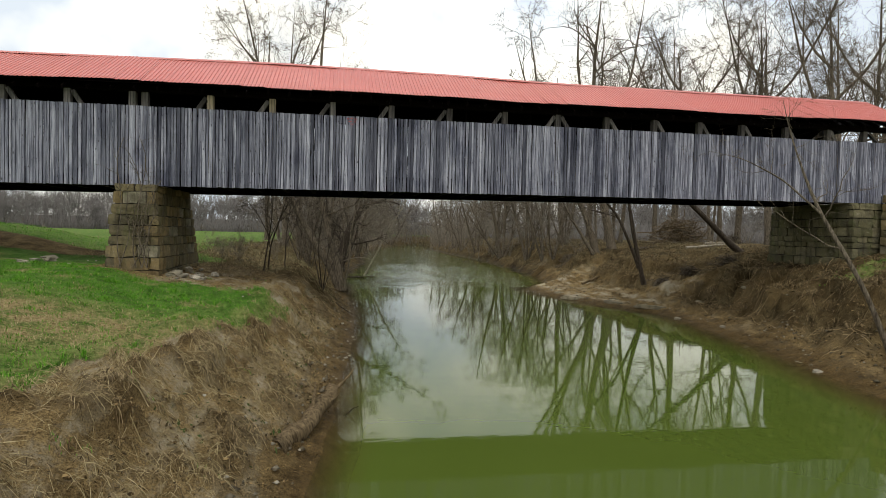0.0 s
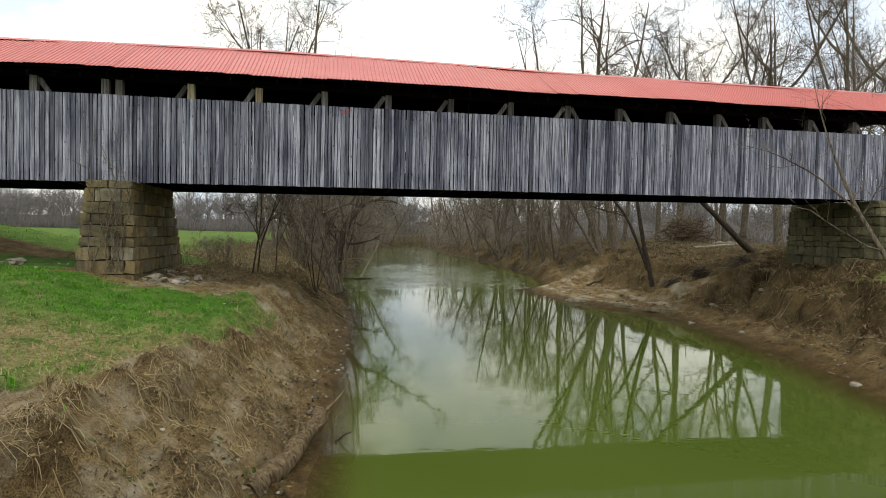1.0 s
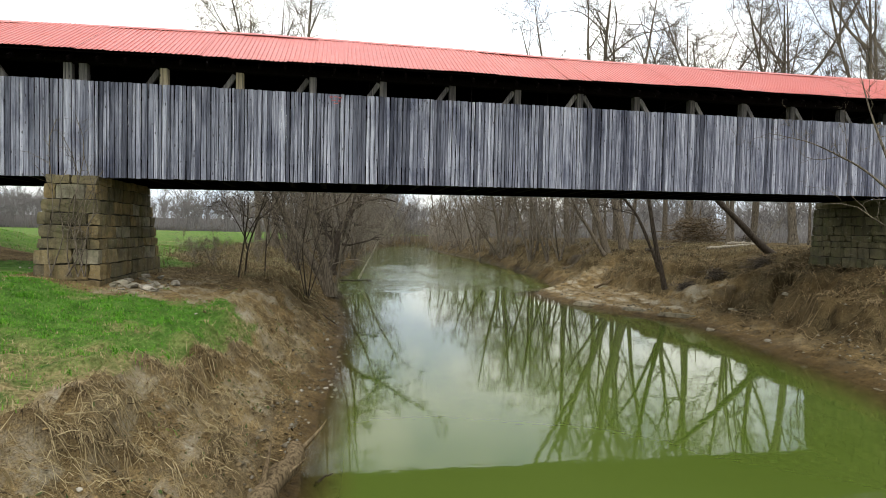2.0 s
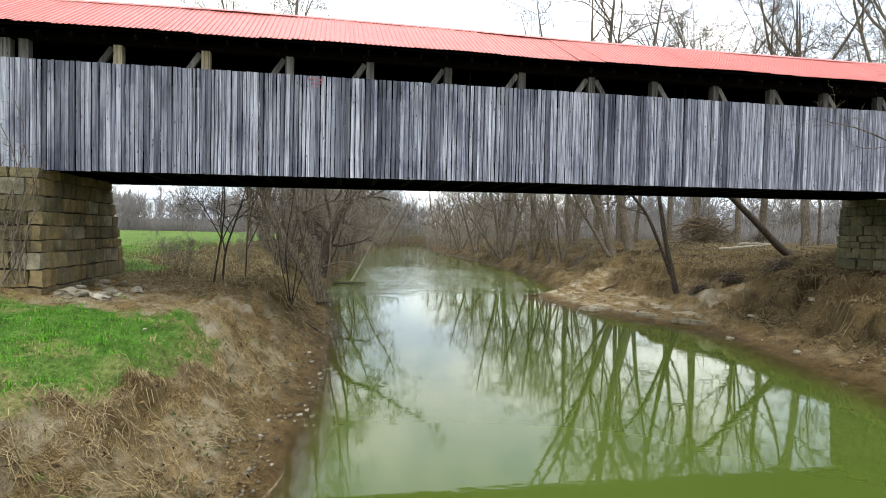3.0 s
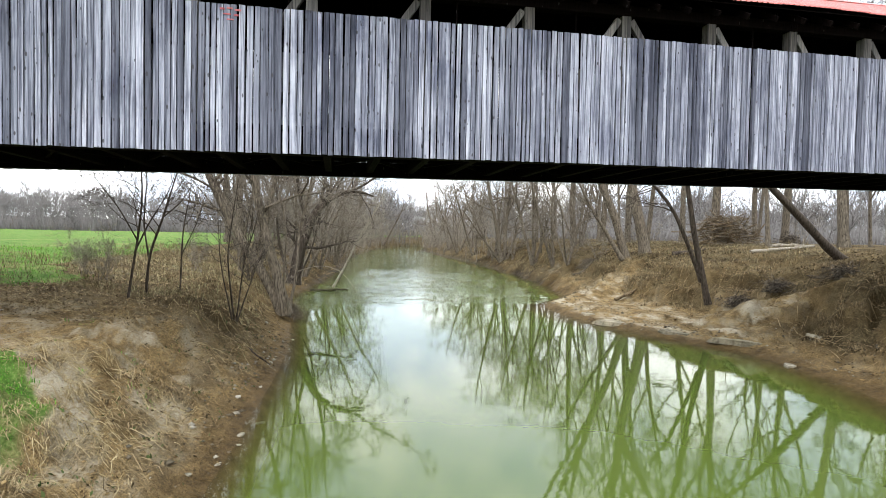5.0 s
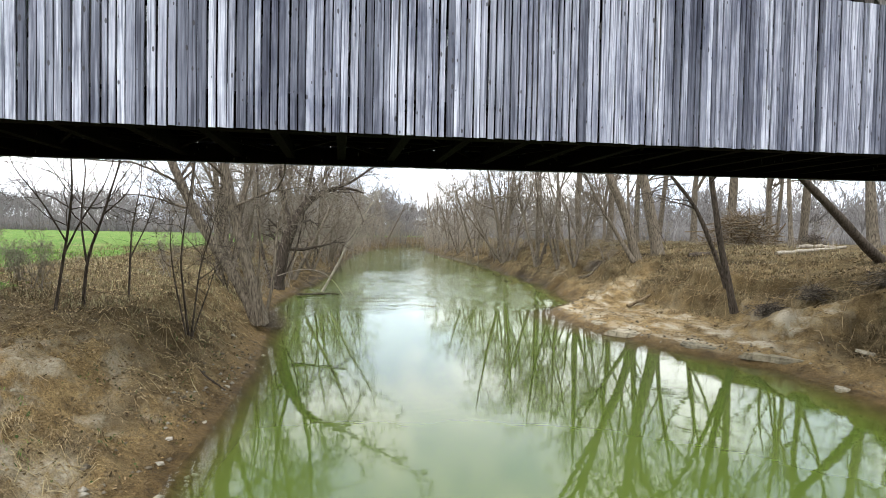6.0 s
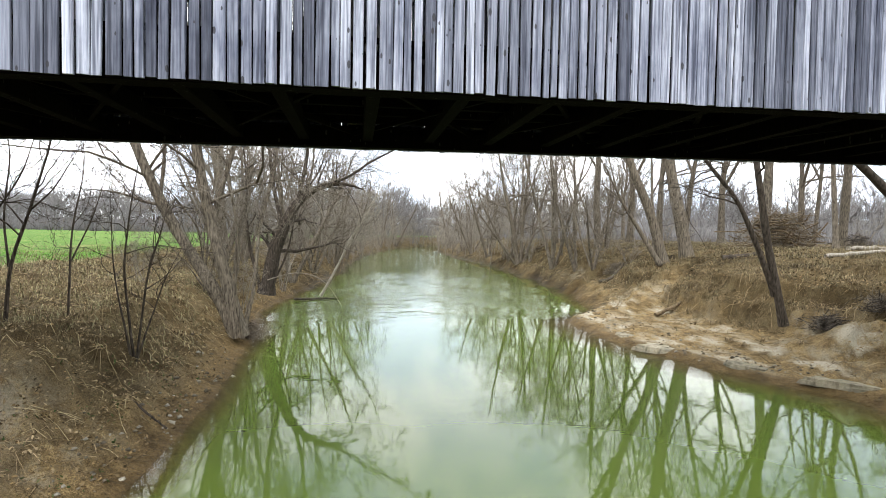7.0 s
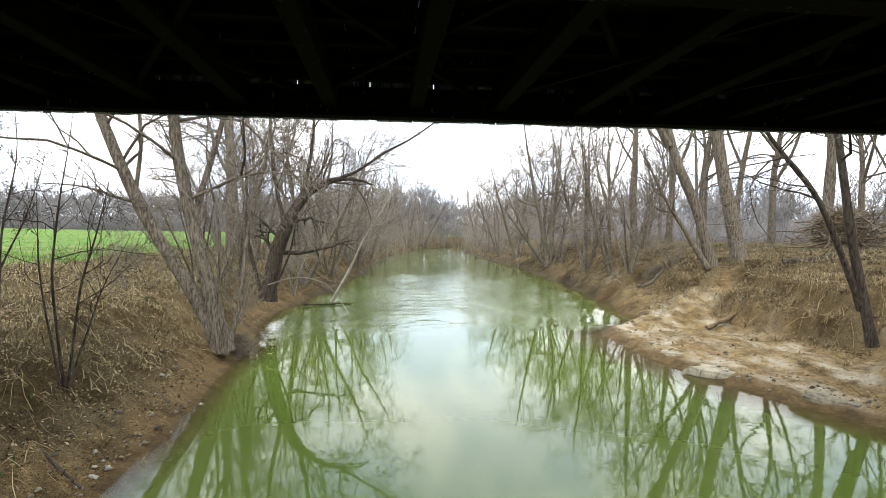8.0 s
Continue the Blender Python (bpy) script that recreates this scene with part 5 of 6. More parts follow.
def blades(x, y, rs, tall, wide, flop):
    """Grass blades of two joints: five corners each."""
    n = len(x)
    z = height(x, y)
    a = rs.uniform(0, 6.283, n)
    h = tall * rs.uniform(0.5, 1.2, n)
    lean = h * flop * rs.uniform(0.2, 1.3, n)
    across = np.stack([-np.sin(a), np.cos(a), 0 * a], 1) * (wide * rs.uniform(0.6, 1.2, n))[:, None]
    out = np.stack([np.cos(a), np.sin(a), 0 * a], 1)
    base = np.stack([x, y, z - 0.01], 1)
    mid = base + out * (lean * 0.35)[:, None] + np.array([0, 0, 1.0]) * (h * 0.6)[:, None]
    tip = base + out * lean[:, None] + np.array([0, 0, 1.0]) * (h * np.maximum(0.15, 1 - 0.45 * flop))[:, None]
    V = np.stack([base - across, base + across, mid + across * 0.6, mid - across * 0.6, tip], 1).reshape(-1, 3)
    i = np.arange(n)[:, None] * 5
    F = np.concatenate([i + np.array([0, 1, 2]), i + np.array([0, 2, 3]), i + np.array([3, 2, 4])], 0)
    return V, F


def strands(x, y, rs, length, thick, lie=0.6, downhill=0.0):
    """Thin curved stalks and roots: lie 1 is flat on the ground, 0 upright."""
    n = len(x)
    a = rs.uniform(0, 6.283, n)
    if downhill:
        gx_ = height(x + 0.3, y) - height(x - 0.3, y)
        gy_ = height(x, y + 0.3) - height(x, y - 0.3)
        down = np.arctan2(-gy_, -gx_)
        a = np.where(rs.random(n) < downhill, down + rs.normal(0, 0.55, n), a)
    ln = length * rs.uniform(0.4, 1.4, n)
    P = np.empty((n, 3, 3))
    px, py = x.copy(), y.copy()
    up = 0.03 + (1 - lie) * ln * 0.5
    for j in range(3):
        f = j / 2
        gz = height(px, py)
        P[:, j] = np.stack([px, py, gz + np.sin(f * 2.4 + 0.25) * up * rs.uniform(0.5, 1.2, n) + (1 - lie) * ln * f * 0.6], 1)
        a = a + rs.normal(0, 0.45, n)
        px, py = px + np.cos(a) * ln / 2 * lie, py + np.sin(a) * ln / 2 * lie
    P[:, 0, 2] -= 0.03 + (1 - lie) * ln * 0.1
    R = (thick * rs.uniform(0.5, 1.4, n))[:, None] * np.array([1, 0.8, 0.3])
    return tubes(P, R, 3)


def leaves(x, y, rs, size, curl=0.5):
    n = len(x)
    z = height(x, y) + 0.012
    a, s = rs.uniform(0, 6.283, n), size * rs.uniform(0.5, 1.3, n)
    u = np.stack([np.cos(a), np.sin(a), rs.normal(0, curl, n)], 1) * s[:, None]
    v = np.stack([-np.sin(a), np.cos(a), rs.normal(0, curl, n)], 1) * (s * 0.55)[:, None]
    c = np.stack([x, y, z + 0.3 * s], 1)
    V = np.stack([c - u, c + v * 0.9, c + u, c - v], 1).reshape(-1, 3)
    return V, np.arange(n * 4).reshape(n, 4)


def tufts(x, y, rs, count, size, tall, wide, flop):
    """Clumps of blades that spring from one root."""
    n = len(x)
    k = np.repeat(np.arange(n), count)
    d = np.abs(rs.normal(0, size, len(k)))
    a = rs.uniform(0, 6.283, len(k))
    return blades(x[k] + np.cos(a) * d, y[k] + np.sin(a) * d, rs, tall, wide, flop)


def clods(x, y, rs, low, high):
    """Crumbs of earth, six-cornered."""
    n = len(x)
    s = low + (high - low) * rs.random(n) ** 3
    c = np.stack([x, y, height(x, y) + s * 0.2], 1)
    corner = np.array([(1, 0, 0), (0, 1, 0), (-1, 0, 0), (0, -1, 0), (0.1, 0.1, 0.6), (0, 0, -0.5)], float)
    V = c[:, None] + corner[None] * (s[:, None] * rs.uniform(0.5, 1.3, (n, 6)))[..., None]
    f = np.array([(0, 1, 4), (1, 2, 4), (2, 3, 4), (3, 0, 4)])
    return V.reshape(-1, 3), (np.arange(n)[:, None, None] * 6 + f[None]).reshape(-1, 3)


def lawn_want(x, y):
    g, s, _, _, _ = covers(x, y)
    return g * (1 - 0.75 * s) * np.clip(0.55 + 0.9 * waves(x, y, 48, 0.9, 3), 0.05, 1)


def straw_want(x, y):
    g, s, _, _, _ = covers(x, y)
    return np.clip(g * (0.12 + s) + 0.5 * (g > 0.04) * (g < 0.7), 0, 1)


def left_slope(lo, hi, clump=0.0, seed=50):
    def want(x, y):
        xl, _ = shores(y)
        d = xl - x
        w = soft(lo - 0.3, lo + 0.3, d) * soft(hi + 0.5, hi - 0.3, d)
        return w * np.clip(0.5 + 0.9 * waves(x, y, seed, 1.6, 3) - clump, 0, 1)
    return want


def right_slope(lo, hi, clump=0.0, seed=51):
    def want(x, y):
        _, xr = shores(y)
        d = x - xr
        w = soft(lo - 0.3, lo + 0.4, d) * soft(hi + 1.0, hi - 1.0, d)
        w = w * (1 - 0.97 * (lo > 1) * soft(29.5, 32, y) * soft(49, 46, y) * soft(6.0, 5.2, d))
        w = w * (1 - np.exp(-(((x - 25.4) / 1.7) ** 2 + ((y - 61.5) / 2.6) ** 2)))
        return w * np.clip(0.55 + 0.9 * waves(x, y, seed, 2.2, 3) - clump, 0, 1)
    return want


def cover(name, data, mat, label, category):
    return tagged(part(name, data, mat, None), label, category, kind="stuff")


x, y, q = scatter(170000, -15, 1, 5, 24, lawn_want, 61)
cover("grass", blades(x, y, q, 0.10, 0.006, 0.9), grass_blade, "short fresh green grass on the bank top", "grass")
x, y, q = scatter(4200, -14, 0, 5, 24, lambda a, b: lawn_want(a, b) * soft(0.1, 0.5, waves(a, b, 91, 1.1, 3)), 92)
cover("grass", tufts(x, y, q, 22, 0.06, 0.19, 0.006, 0.8), grass_blade, "lush tufts standing in the short grass", "grass")
x, y, q = scatter(38000, -24, -3, 29, 52, lawn_want, 62)
cover("grass", blades(x, y, q, 0.13, 0.009, 0.7), grass_blade, "green meadow grass beyond the bridge", "grass")
x, y, q = scatter(34000, -17, 1, 5, 24, straw_want, 63)
cover("dry_grass", blades(x, y, q, 0.13, 0.005, 1.7), straw_blade, "straw-coloured dead grass on the bank top", "dry grass")
x, y, q = scatter(9000, 22, 34, 9, 23.5, lambda a, b: covers(a, b)[0], 64)
cover("grass", blades(x, y, q, 0.15, 0.009, 0.8), grass_blade, "green grass by the stone abutment", "grass")

def mat_want(x, y):
    d = shores(y)[0] - x
    return soft(0.6, 1.3, d) * soft(4.6, 3.4, d - 0.14 * np.clip(12 - y, 0, 9)) * (1 - 0.8 * soft(17.5, 20, y) * soft(1.4, 2.4, d)) * (1 - 0.75 * soft(25, 28, y)) * (0.12 + 0.88 * soft(0.02, 0.4, root_mats(x, y))) * (1 - 0.9 * covers(x, y)[0])


x, y, q = scatter(34000, -7, 1.2, 4, 37, mat_want, 65)
cover("dead_weeds", strands(x, y, q, 0.24, 0.0065, 0.8, 0.1), root_wood, "tangled brown roots and dead weeds on the eroded bank", "dead weeds")
x, y, q = scatter(34000, -7, 1.2, 4, 24, lambda a, b: left_slope(1.0, 4.6, 0.0, 52)(a, b) * (1 - covers(a, b)[0]), 66)
cover("dead_weeds", strands(x, y, q, 0.3, 0.0048, 0.84, 0.1), straw_blade, "pale dead stalks strewn over the bank", "dead weeds")
x, y, q = scatter(900, -7.5, 1.0, 4, 24, lambda a, b: left_slope(0.9, 4.8, 0.05, 93)(a, b) * (1 - covers(a, b)[0]), 94)
cover("dead_weeds", strands(x, y, q, 0.6, 0.008, 0.86, 0.1), straw_blade, "long bleached roots and stems lying on the bank", "dead weeds")


def sod_lip(x, y):
    d = shores(y)[0] - x - lawn_edge(y)
    return np.exp(-((d + 0.2) / 0.45) ** 2) * np.clip(0.3 + 1.3 * waves(x, y, 95, 1.2, 3), 0.02, 1) * soft(23, 21, y)


x, y, q = scatter(2100, -7.5, 0.5, 4, 23, sod_lip, 96)
cover("dry_grass", tufts(x, y, q, 26, 0.09, 0.2, 0.005, 2.2), straw_blade, "dead grass hanging over the edge of the sod", "dry grass")
x, y, q = scatter(3600, -7.5, 1.0, 4, 26, lambda a, b: mat_want(a, b) * soft(0.0, 0.5, waves(a, b, 97, 1.0, 2)), 98)
cover("dry_grass", tufts(x, y, q, 26, 0.10, 0.17, 0.006, 2.2), root_wood, "dark brown clumps of dead weeds on the eroded bank", "dry grass")
x, y, q = scatter(26000, -8, 1.3, 4, 38, lambda a, b: soft(0.15, 0.5, shores(b)[0] - a) * (1 - covers(a, b)[0]) * np.clip(0.5 + waves(a, b, 99, 0.8, 2), 0.05, 1), 100)
cover("earth_clods", clods(x, y, q, 0.010, 0.055), clod_mat, "crumbs and clods of brown earth on the bank", "earth")
x, y, q = scatter(24000, -7, 1.2, 5, 27, lambda a, b: soft(1.0, 1.6, shores(b)[0] - a) * soft(0.5, 0.75, waves(a, b, 49, 1.5, 2)), 80)
cover("grass", blades(x, y, q, 0.12, 0.006, 0.8), grass_blade, "small green tufts growing on the eroded bank", "grass")
x, y, q = scatter(24000, -6, 1.6, 5, 40, left_slope(0.3, 2.4, -0.1, 53), 67)
cover("dead_leaves", leaves(x, y, q, 0.042), leaf_brown, "dead brown leaves scattered on the mud bank", "dead leaves")
x, y, q = scatter(6000, -3, 1.4, 10, 34, left_slope(0.5, 2.4, 0.3, 54), 68)
cover("low_weeds", leaves(x, y, q, 0.035, 0.9), far_green, "low dull green weeds on the damp bank", "weeds")
x, y, q = scatter(70000, -11, 1.2, 26.5, 50, lambda a, b: soft(0.5, 1.2, shores(b)[0] - a) * (1 - covers(a, b)[0]) * np.clip(0.65 + 0.6 * waves(a, b, 47, 1.8, 3), 0.1, 1), 69)
cover("dead_leaves", leaves(x, y, q, 0.034), leaf_tan, "tan leaf litter under the river trees", "dead leaves")
x, y, q = scatter(15000, -12, 1.0, 29.5, 62, lambda a, b: soft(0.6, 1.6, shores(b)[0] - a) * np.clip(0.3 + waves(a, b, 55, 4.0, 3), 0.05, 1), 70)
cover("dead_weeds", strands(x, y, q, 0.55, 0.006, 0.4), stalk_brown, "standing dead weeds at the field edge", "dead weeds")
x, y, q = scatter(26000, -19, 0.5, 31, 62, lambda a, b: soft(0.8, 1.8, shores(b)[0] - a) * (1 - 0.9 * covers(a, b)[0]) * np.clip(0.55 + 0.8 * waves(a, b, 108, 3.0, 3), 0.08, 1), 107)
cover("dry_grass", blades(x, y, q, 0.34, 0.012, 1.1), weed_grass, "olive and tan dead weeds between the river trees and the field", "dry grass")
x, y, q = scatter(3500, -8, 1.0, 27, 48, left_slope(0.8, 8, 0.1, 46), 75)
cover("dead_weeds", strands(x, y, q, 0.5, 0.007, 0.85), straw_blade, "pale fallen stalks and twigs under the river trees", "dead weeds")
x, y, q = scatter(70000, 17, 42, 12, 64, right_slope(1.2, 15, -0.2), 71)
cover("dead_leaves", leaves(x, y, q, 0.055), leaf_brown, "brown leaf litter on the wooded bank", "dead leaves")
x, y, q = scatter(42000, 18, 42, 36, 72, right_slope(2.4, 16, 0.08, 56), 72)
cover("dry_grass", blades(x, y, q, 0.32, 0.012, 1.3), brown_grass, "tan dead grass on the wooded bank", "dry grass")
x, y, q = scatter(22000, 18, 34, 12, 38, right_slope(1.8, 12, 0.15, 56), 79)
cover("dry_grass", blades(x, y, q, 0.26, 0.011, 1.4), stalk_brown, "dark brown dead grass on the shaded bank by the abutment", "dry grass")
x, y, q = scatter(22000, 17, 34, 12, 66, right_slope(1.6, 8, 0.15, 57), 73)
cover("dead_weeds", strands(x, y, q, 0.75, 0.011, 0.75, 0.4), root_wood, "brown roots and fallen twigs on the cut bank", "dead weeds")
x, y, q = scatter(2600, 17, 34, 12, 46, right_slope(2.2, 10, 0.1, 103), 104)
cover("dry_grass", tufts(x, y, q, 24, 0.09, 0.34, 0.008, 1.8), root_wood, "dark clumps of dead grass hanging down the cut bank", "dry grass")
x, y, q = scatter(26000, 16.5, 32, 11, 48, right_slope(0.3, 9, -0.1, 105), 106)
cover("earth_clods", clods(x, y, q, 0.015, 0.08), clod_mat, "crumbs and clods of brown earth on the cut bank", "earth")
x, y, q = scatter(5000, 22, 46, 40, 90, right_slope(5, 22, 0.1, 58), 74)
cover("dead_weeds", strands(x, y, q, 0.8, 0.006, 0.25), stalk_brown, "standing dead weeds among the trees", "dead weeds")


x, y, q = scatter(9000, 20, 32, 46, 95, right_slope(0.5, 4.5, -0.2, 45), 76)
cover("dry_grass", blades(x, y, q, 0.4, 0.016, 1.5), brown_grass, "dead grass hanging over the cut bank", "dry grass")
x, y, q = scatter(3000, 19, 30, 44, 95, right_slope(0.3, 3.0, 0.1, 44), 77)
cover("dead_weeds", strands(x, y, q, 1.1, 0.014, 0.7, 0.5), root_wood, "bare roots and sticks along the far shore", "dead weeds")
x, y, q = scatter(2600, -4, 6, 44, 95, left_slope(0.1, 3.0, -0.1, 43), 78)
cover("dead_weeds", strands(x, y, q, 1.1, 0.013, 0.6, 0.5), root_wood, "bare roots and sticks along the near shore", "dead weeds")


# ---- stones ----
def rock_mesh(name, seed, size, mat, rough=0.22, cuts=2):
    bm = bmesh.new()
    bmesh.ops.create_icosphere(bm, subdivisions=cuts, radius=1.0)
    off = Vector((seed * 3.7, seed * 1.3, seed * 2.1))
    for v in bm.verts:
        n = v.co.normalized()
        k = 1 + rough * noise.noise(n * 1.4 + off) + rough * 0.5 * noise.noise(n * 3.1 + off)
        v.co = Vector((max(-0.8, min(0.8, n[i] * k)) * size[i] for i in range(3)))
    me = bpy.data.meshes.new(name)
    bm.to_mesh(me)
    bm.free()
    me.materials.append(mat)
    return me


pebbles = [rock_mesh("stone", i, (1.0, 0.55 + 0.08 * (i % 4), 0.34 + 0.07 * (i % 3)), pale_rock, 0.85, 1 + i % 2) for i in range(8)]
rs = random.Random(31)


def place_stone(x, y, s, label, group, me=None, sink=0.25, name="stone"):
    ob = new(name, me or rs.choice(pebbles))
    ob.location = (x, y, float(height(x, y)) + s * (0.4 - sink))
    ob.scale = (s * 0.8, s * 0.8, s * 0.8)
    ob.rotation_euler = (rs.uniform(-0.2, 0.2), rs.uniform(-0.2, 0.2), rs.uniform(0, 6.28))
    return tagged(ob, label, "stone", group)


for x, y, s in ((1.0, 19.55, 0.12), (0.9, 20.7, 0.1), (1.1, 20.2, 0.14), (0.8, 19.9, 0.13), (0.95, 20.4, 0.09), (0.7, 19.4, 0.1), (1.15, 19.8, 0.08), (1.2, 23.4, 0.11), (1.35, 25.0, 0.1), (1.15, 23.9, 0.14), (0.85, 25.1, 0.12), (1.45, 25.2, 0.11),
                (0.7, 26.1, 0.13), (1.05, 30.2, 0.13), (0.9, 30.5, 0.1), (1.1, 31.1, 0.09), (0.8, 33.2, 0.1), (1.15, 29.6, 0.08), (0.65, 21.6, 0.09), (1.0, 22.3, 0.1), (1.1, 27.4, 0.09), (0.5, 17.0, 0.08), (0.9, 31.6, 0.07), (0.4, 28.6, 0.07)):
    place_stone(x, y, s, "pale stone at the water's edge", "stones on the river bank")
for x, y, s in ((-3.0, 11.3, 0.07), (-1.95, 11.5, 0.06), (-3.1, 22.6, 0.17), (-3.0, 21.4, 0.13), (-2.7, 19.95, 0.09), (-5.1, 24.9, 0.12), (-2.2, 26.8, 0.1), (-1.6, 25.0, 0.09)):
    place_stone(x, y, s, "pale stone lying on the grassy bank", "stones on the river bank")
for i in range(44):
    a = rs.random()
    x, y = -5.75 + rs.uniform(-0.5, 0.9), 22.3 + a * 5.2
    if i > 32:
        x, y = rs.uniform(-11.5, -8.6), rs.uniform(22.6, 25.5)
    place_stone(x, y, rs.choice((0.09, 0.12, 0.15, 0.2, 0.26, 0.42)), "pale rubble stone at the foot of the pier", "rubble by the pier")

def plate_mesh(seed, size, thick, mat):
    """A flat broken plate of rock with a ragged outline and a stepped edge."""
    r = random.Random(seed)
    bm = bmesh.new()
    n = 15
    ring = []
    for i in range(n):
        a = i * 2 * math.pi / n + r.uniform(-0.12, 0.12)
        k = r.uniform(0.72, 1.05)
        ring.append((math.cos(a) * k * size[0], math.sin(a) * k * size[1]))
    rows = []
    for z, k in ((-thick, 1.04), (-thick * 0.45, 1.0), (-thick * 0.4, 0.95), (-0.01, 0.93), (0.0, 0.86)):
        rows.append([bm.verts.new((x * k * r.uniform(0.97, 1.03), y * k * r.uniform(0.97, 1.03), z + r.uniform(-0.012, 0.012))) for x, y in ring])
    for lo, hi in zip(rows, rows[1:]):
        for i in range(n):
            bm.faces.new((lo[i], lo[(i + 1) % n], hi[(i + 1) % n], hi[i]))
    top = bm.verts.new((0, 0, 0.02))
    for i in range(n):
        bm.faces.new((rows[-1][i], rows[-1][(i + 1) % n], top))
    me = bpy.data.meshes.new("flat_rock")
    bm.to_mesh(me)
    bm.free()
    me.materials.append(mat)
    return me


slab_a = plate_mesh(11, (1.6, 0.8), 0.24, flat_rock)
slab_b = plate_mesh(12, (0.9, 0.62), 0.16, flat_rock)
slab_c = plate_mesh(13, (0.34, 0.24), 0.12, pale_rock)
for x, y, s, me, turn, tip in ((20.45, 31.0, 0.95, slab_a, -38, -4), (19.0, 33.6, 1.0, slab_b, -20, 2), (22.4, 44.2, 0.8, slab_b, 10, 4), (19.8, 28.15, 1.25, slab_c, 40, 2), (17.35, 16.6, 1.0, slab_c, 15, 2), (17.9, 18.0, 0.8, slab_c, 70, 3), (22.4, 29.5, 0.75, slab_b, 52, 12),
                             (18.0, 36.6, 1.0, slab_a, -32, 1), (17.5, 39.6, 0.9, slab_b, 55, 1), (20.9, 40.4, 0.8, slab_b, -15, 2), (23.3, 27.2, 1.0, slab_c, 20, 5), (19.6, 24.2, 0.8, slab_c, 5, 3), (18.2, 21.0, 0.6, slab_c, 5, 3)):
    ob = new("flat_rock", me)
    ob.location = (x, y, float(height(x, y)) + (-0.02 if me is slab_a else 0.0))
    ob.scale = (s, s, s)
    ob.rotation_euler = (radians(tip), radians(tip * 0.4 + 3), radians(turn))
    tagged(ob, "flat muddy slab of rock on the shore" if me is not slab_c else "pale flat stone on the shore", "rock", "flat rocks on the shore")


def gravel():
    x, y, q = scatter(5200, 16.5, 25, 11, 50, right_slope(0.15, 2.6, 0.1, 59), 81)
    x2, y2, q2 = scatter(2600, -1.5, 1.6, 9, 38, left_slope(0.1, 1.1, 0.2, 60), 82)
    x, y = np.concatenate([x, x2]), np.concatenate([y, y2])
    n = len(x)
    s = q.uniform(0.02, 0.07, n) * q.choice([1, 1, 1.6], n)
    c = np.stack([x, y, height(x, y) + s * 0.2], 1)
    oct_ = np.array([(1, 0, 0), (0, 1, 0), (-1, 0, 0), (0, -1, 0), (0.1, 0.1, 0.6), (0, 0, -0.5)], float)
    V = c[:, None] + oct_[None] * (s[:, None] * q.uniform(0.6, 1.2, (n, 6)))[..., None]
    f = np.array([(0, 1, 4), (1, 2, 4), (2, 3, 4), (3, 0, 4), (1, 0, 5), (2, 1, 5), (3, 2, 5), (0, 3, 5)])
    return V.reshape(-1, 3), (np.arange(n)[:, None, None] * 6 + f[None]).reshape(-1, 3)


gravel_mat = make_stone("shore_gravel", ((0.0, (0.09, 0.07, 0.045)), (0.7, (0.17, 0.14, 0.1)), (1.0, (0.36, 0.33, 0.27))), 0.1, True)
cover("gravel", gravel(), gravel_mat, "small brown and pale stones along the waterline", "gravel")


# ---- logs, brush pile, driftwood ----
def log(name, label, pts, r0, r1, bark, seed, stubs=3, category="log"):
    q = np.random.default_rng(seed)
    base = np.array(pts[0], float)
    root = thing(name, label, category, base)
    P = smooth_line(pts, 14) - base
    P[1:-1] += q.normal(size=(12, 3)) * r0 * 0.16
    R = np.linspace(r0, r1, 14) * q.uniform(0.85, 1.15, 14)
    V, F = tubes(P[None], R[None], 10)
    V = V + q.normal(size=V.shape) * r0 * 0.05
    ends = np.concatenate([P[:1], P[-1:]])
    n = len(V)
    V = np.concatenate([V, ends])
    tri = [(i, (i + 1) % 10, n, n) for i in range(10)] + [(n - 10 + (i + 1) % 10, n - 10 + i, n + 1, n + 1) for i in range(10)]
    me_faces = [tuple(f) for f in F] + [t[:3] for t in tri]
    part("trunk", (V, me_faces), bark, root, smooth=True)
    if stubs:
        S = grow(P[None], R[None], stubs, 50, 0.3, 0.35, 5, q, 0.2, 0.1, 0.1)
        for i in range(stubs):
            part("branch", tubes(S[0][i:i + 1], S[1][i:i + 1], 5), bark, root, smooth=True)
    return root


def on(x, y, dz=0.1):
    return (x, y, float(height(x, y)) + dz)


log("driftwood_log", "hollow weathered log half in the water", ((-0.62, 11.2, 0.34), (-0.2, 12.3, 0.3), (0.15, 13.3, 0.40), (0.4, 14.4, 0.55)), 0.22, 0.16, bark_log, 1, 4)
log("driftwood_stick", "dark stick poking out of the shallows", ((0.75, 14.3, -0.1), (0.95, 14.1, 0.16), (1.1, 14.0, 0.24)), 0.03, 0.012, bark_dark, 2, 2, "driftwood")
log("driftwood_log", "dark waterlogged branch lying at the river's edge", ((1.2, 53.4, 0.12), (2.7, 53.9, 0.08), (4.1, 54.4, 0.04)), 0.08, 0.04, bark_dark, 3, 5)
log("fallen_log", "bleached fallen log on the wooded bank", (on(29.4, 41.2), on(31.3, 41.0), on(33.8, 40.8)), 0.12, 0.08, bark_pale, 4, 2)
log("fallen_log", "dark fallen log beside the brush pile", (on(27.2, 46.2), on(28.2, 46.0), on(29.6, 45.8)), 0.16, 0.12, bark_dark, 5, 1)
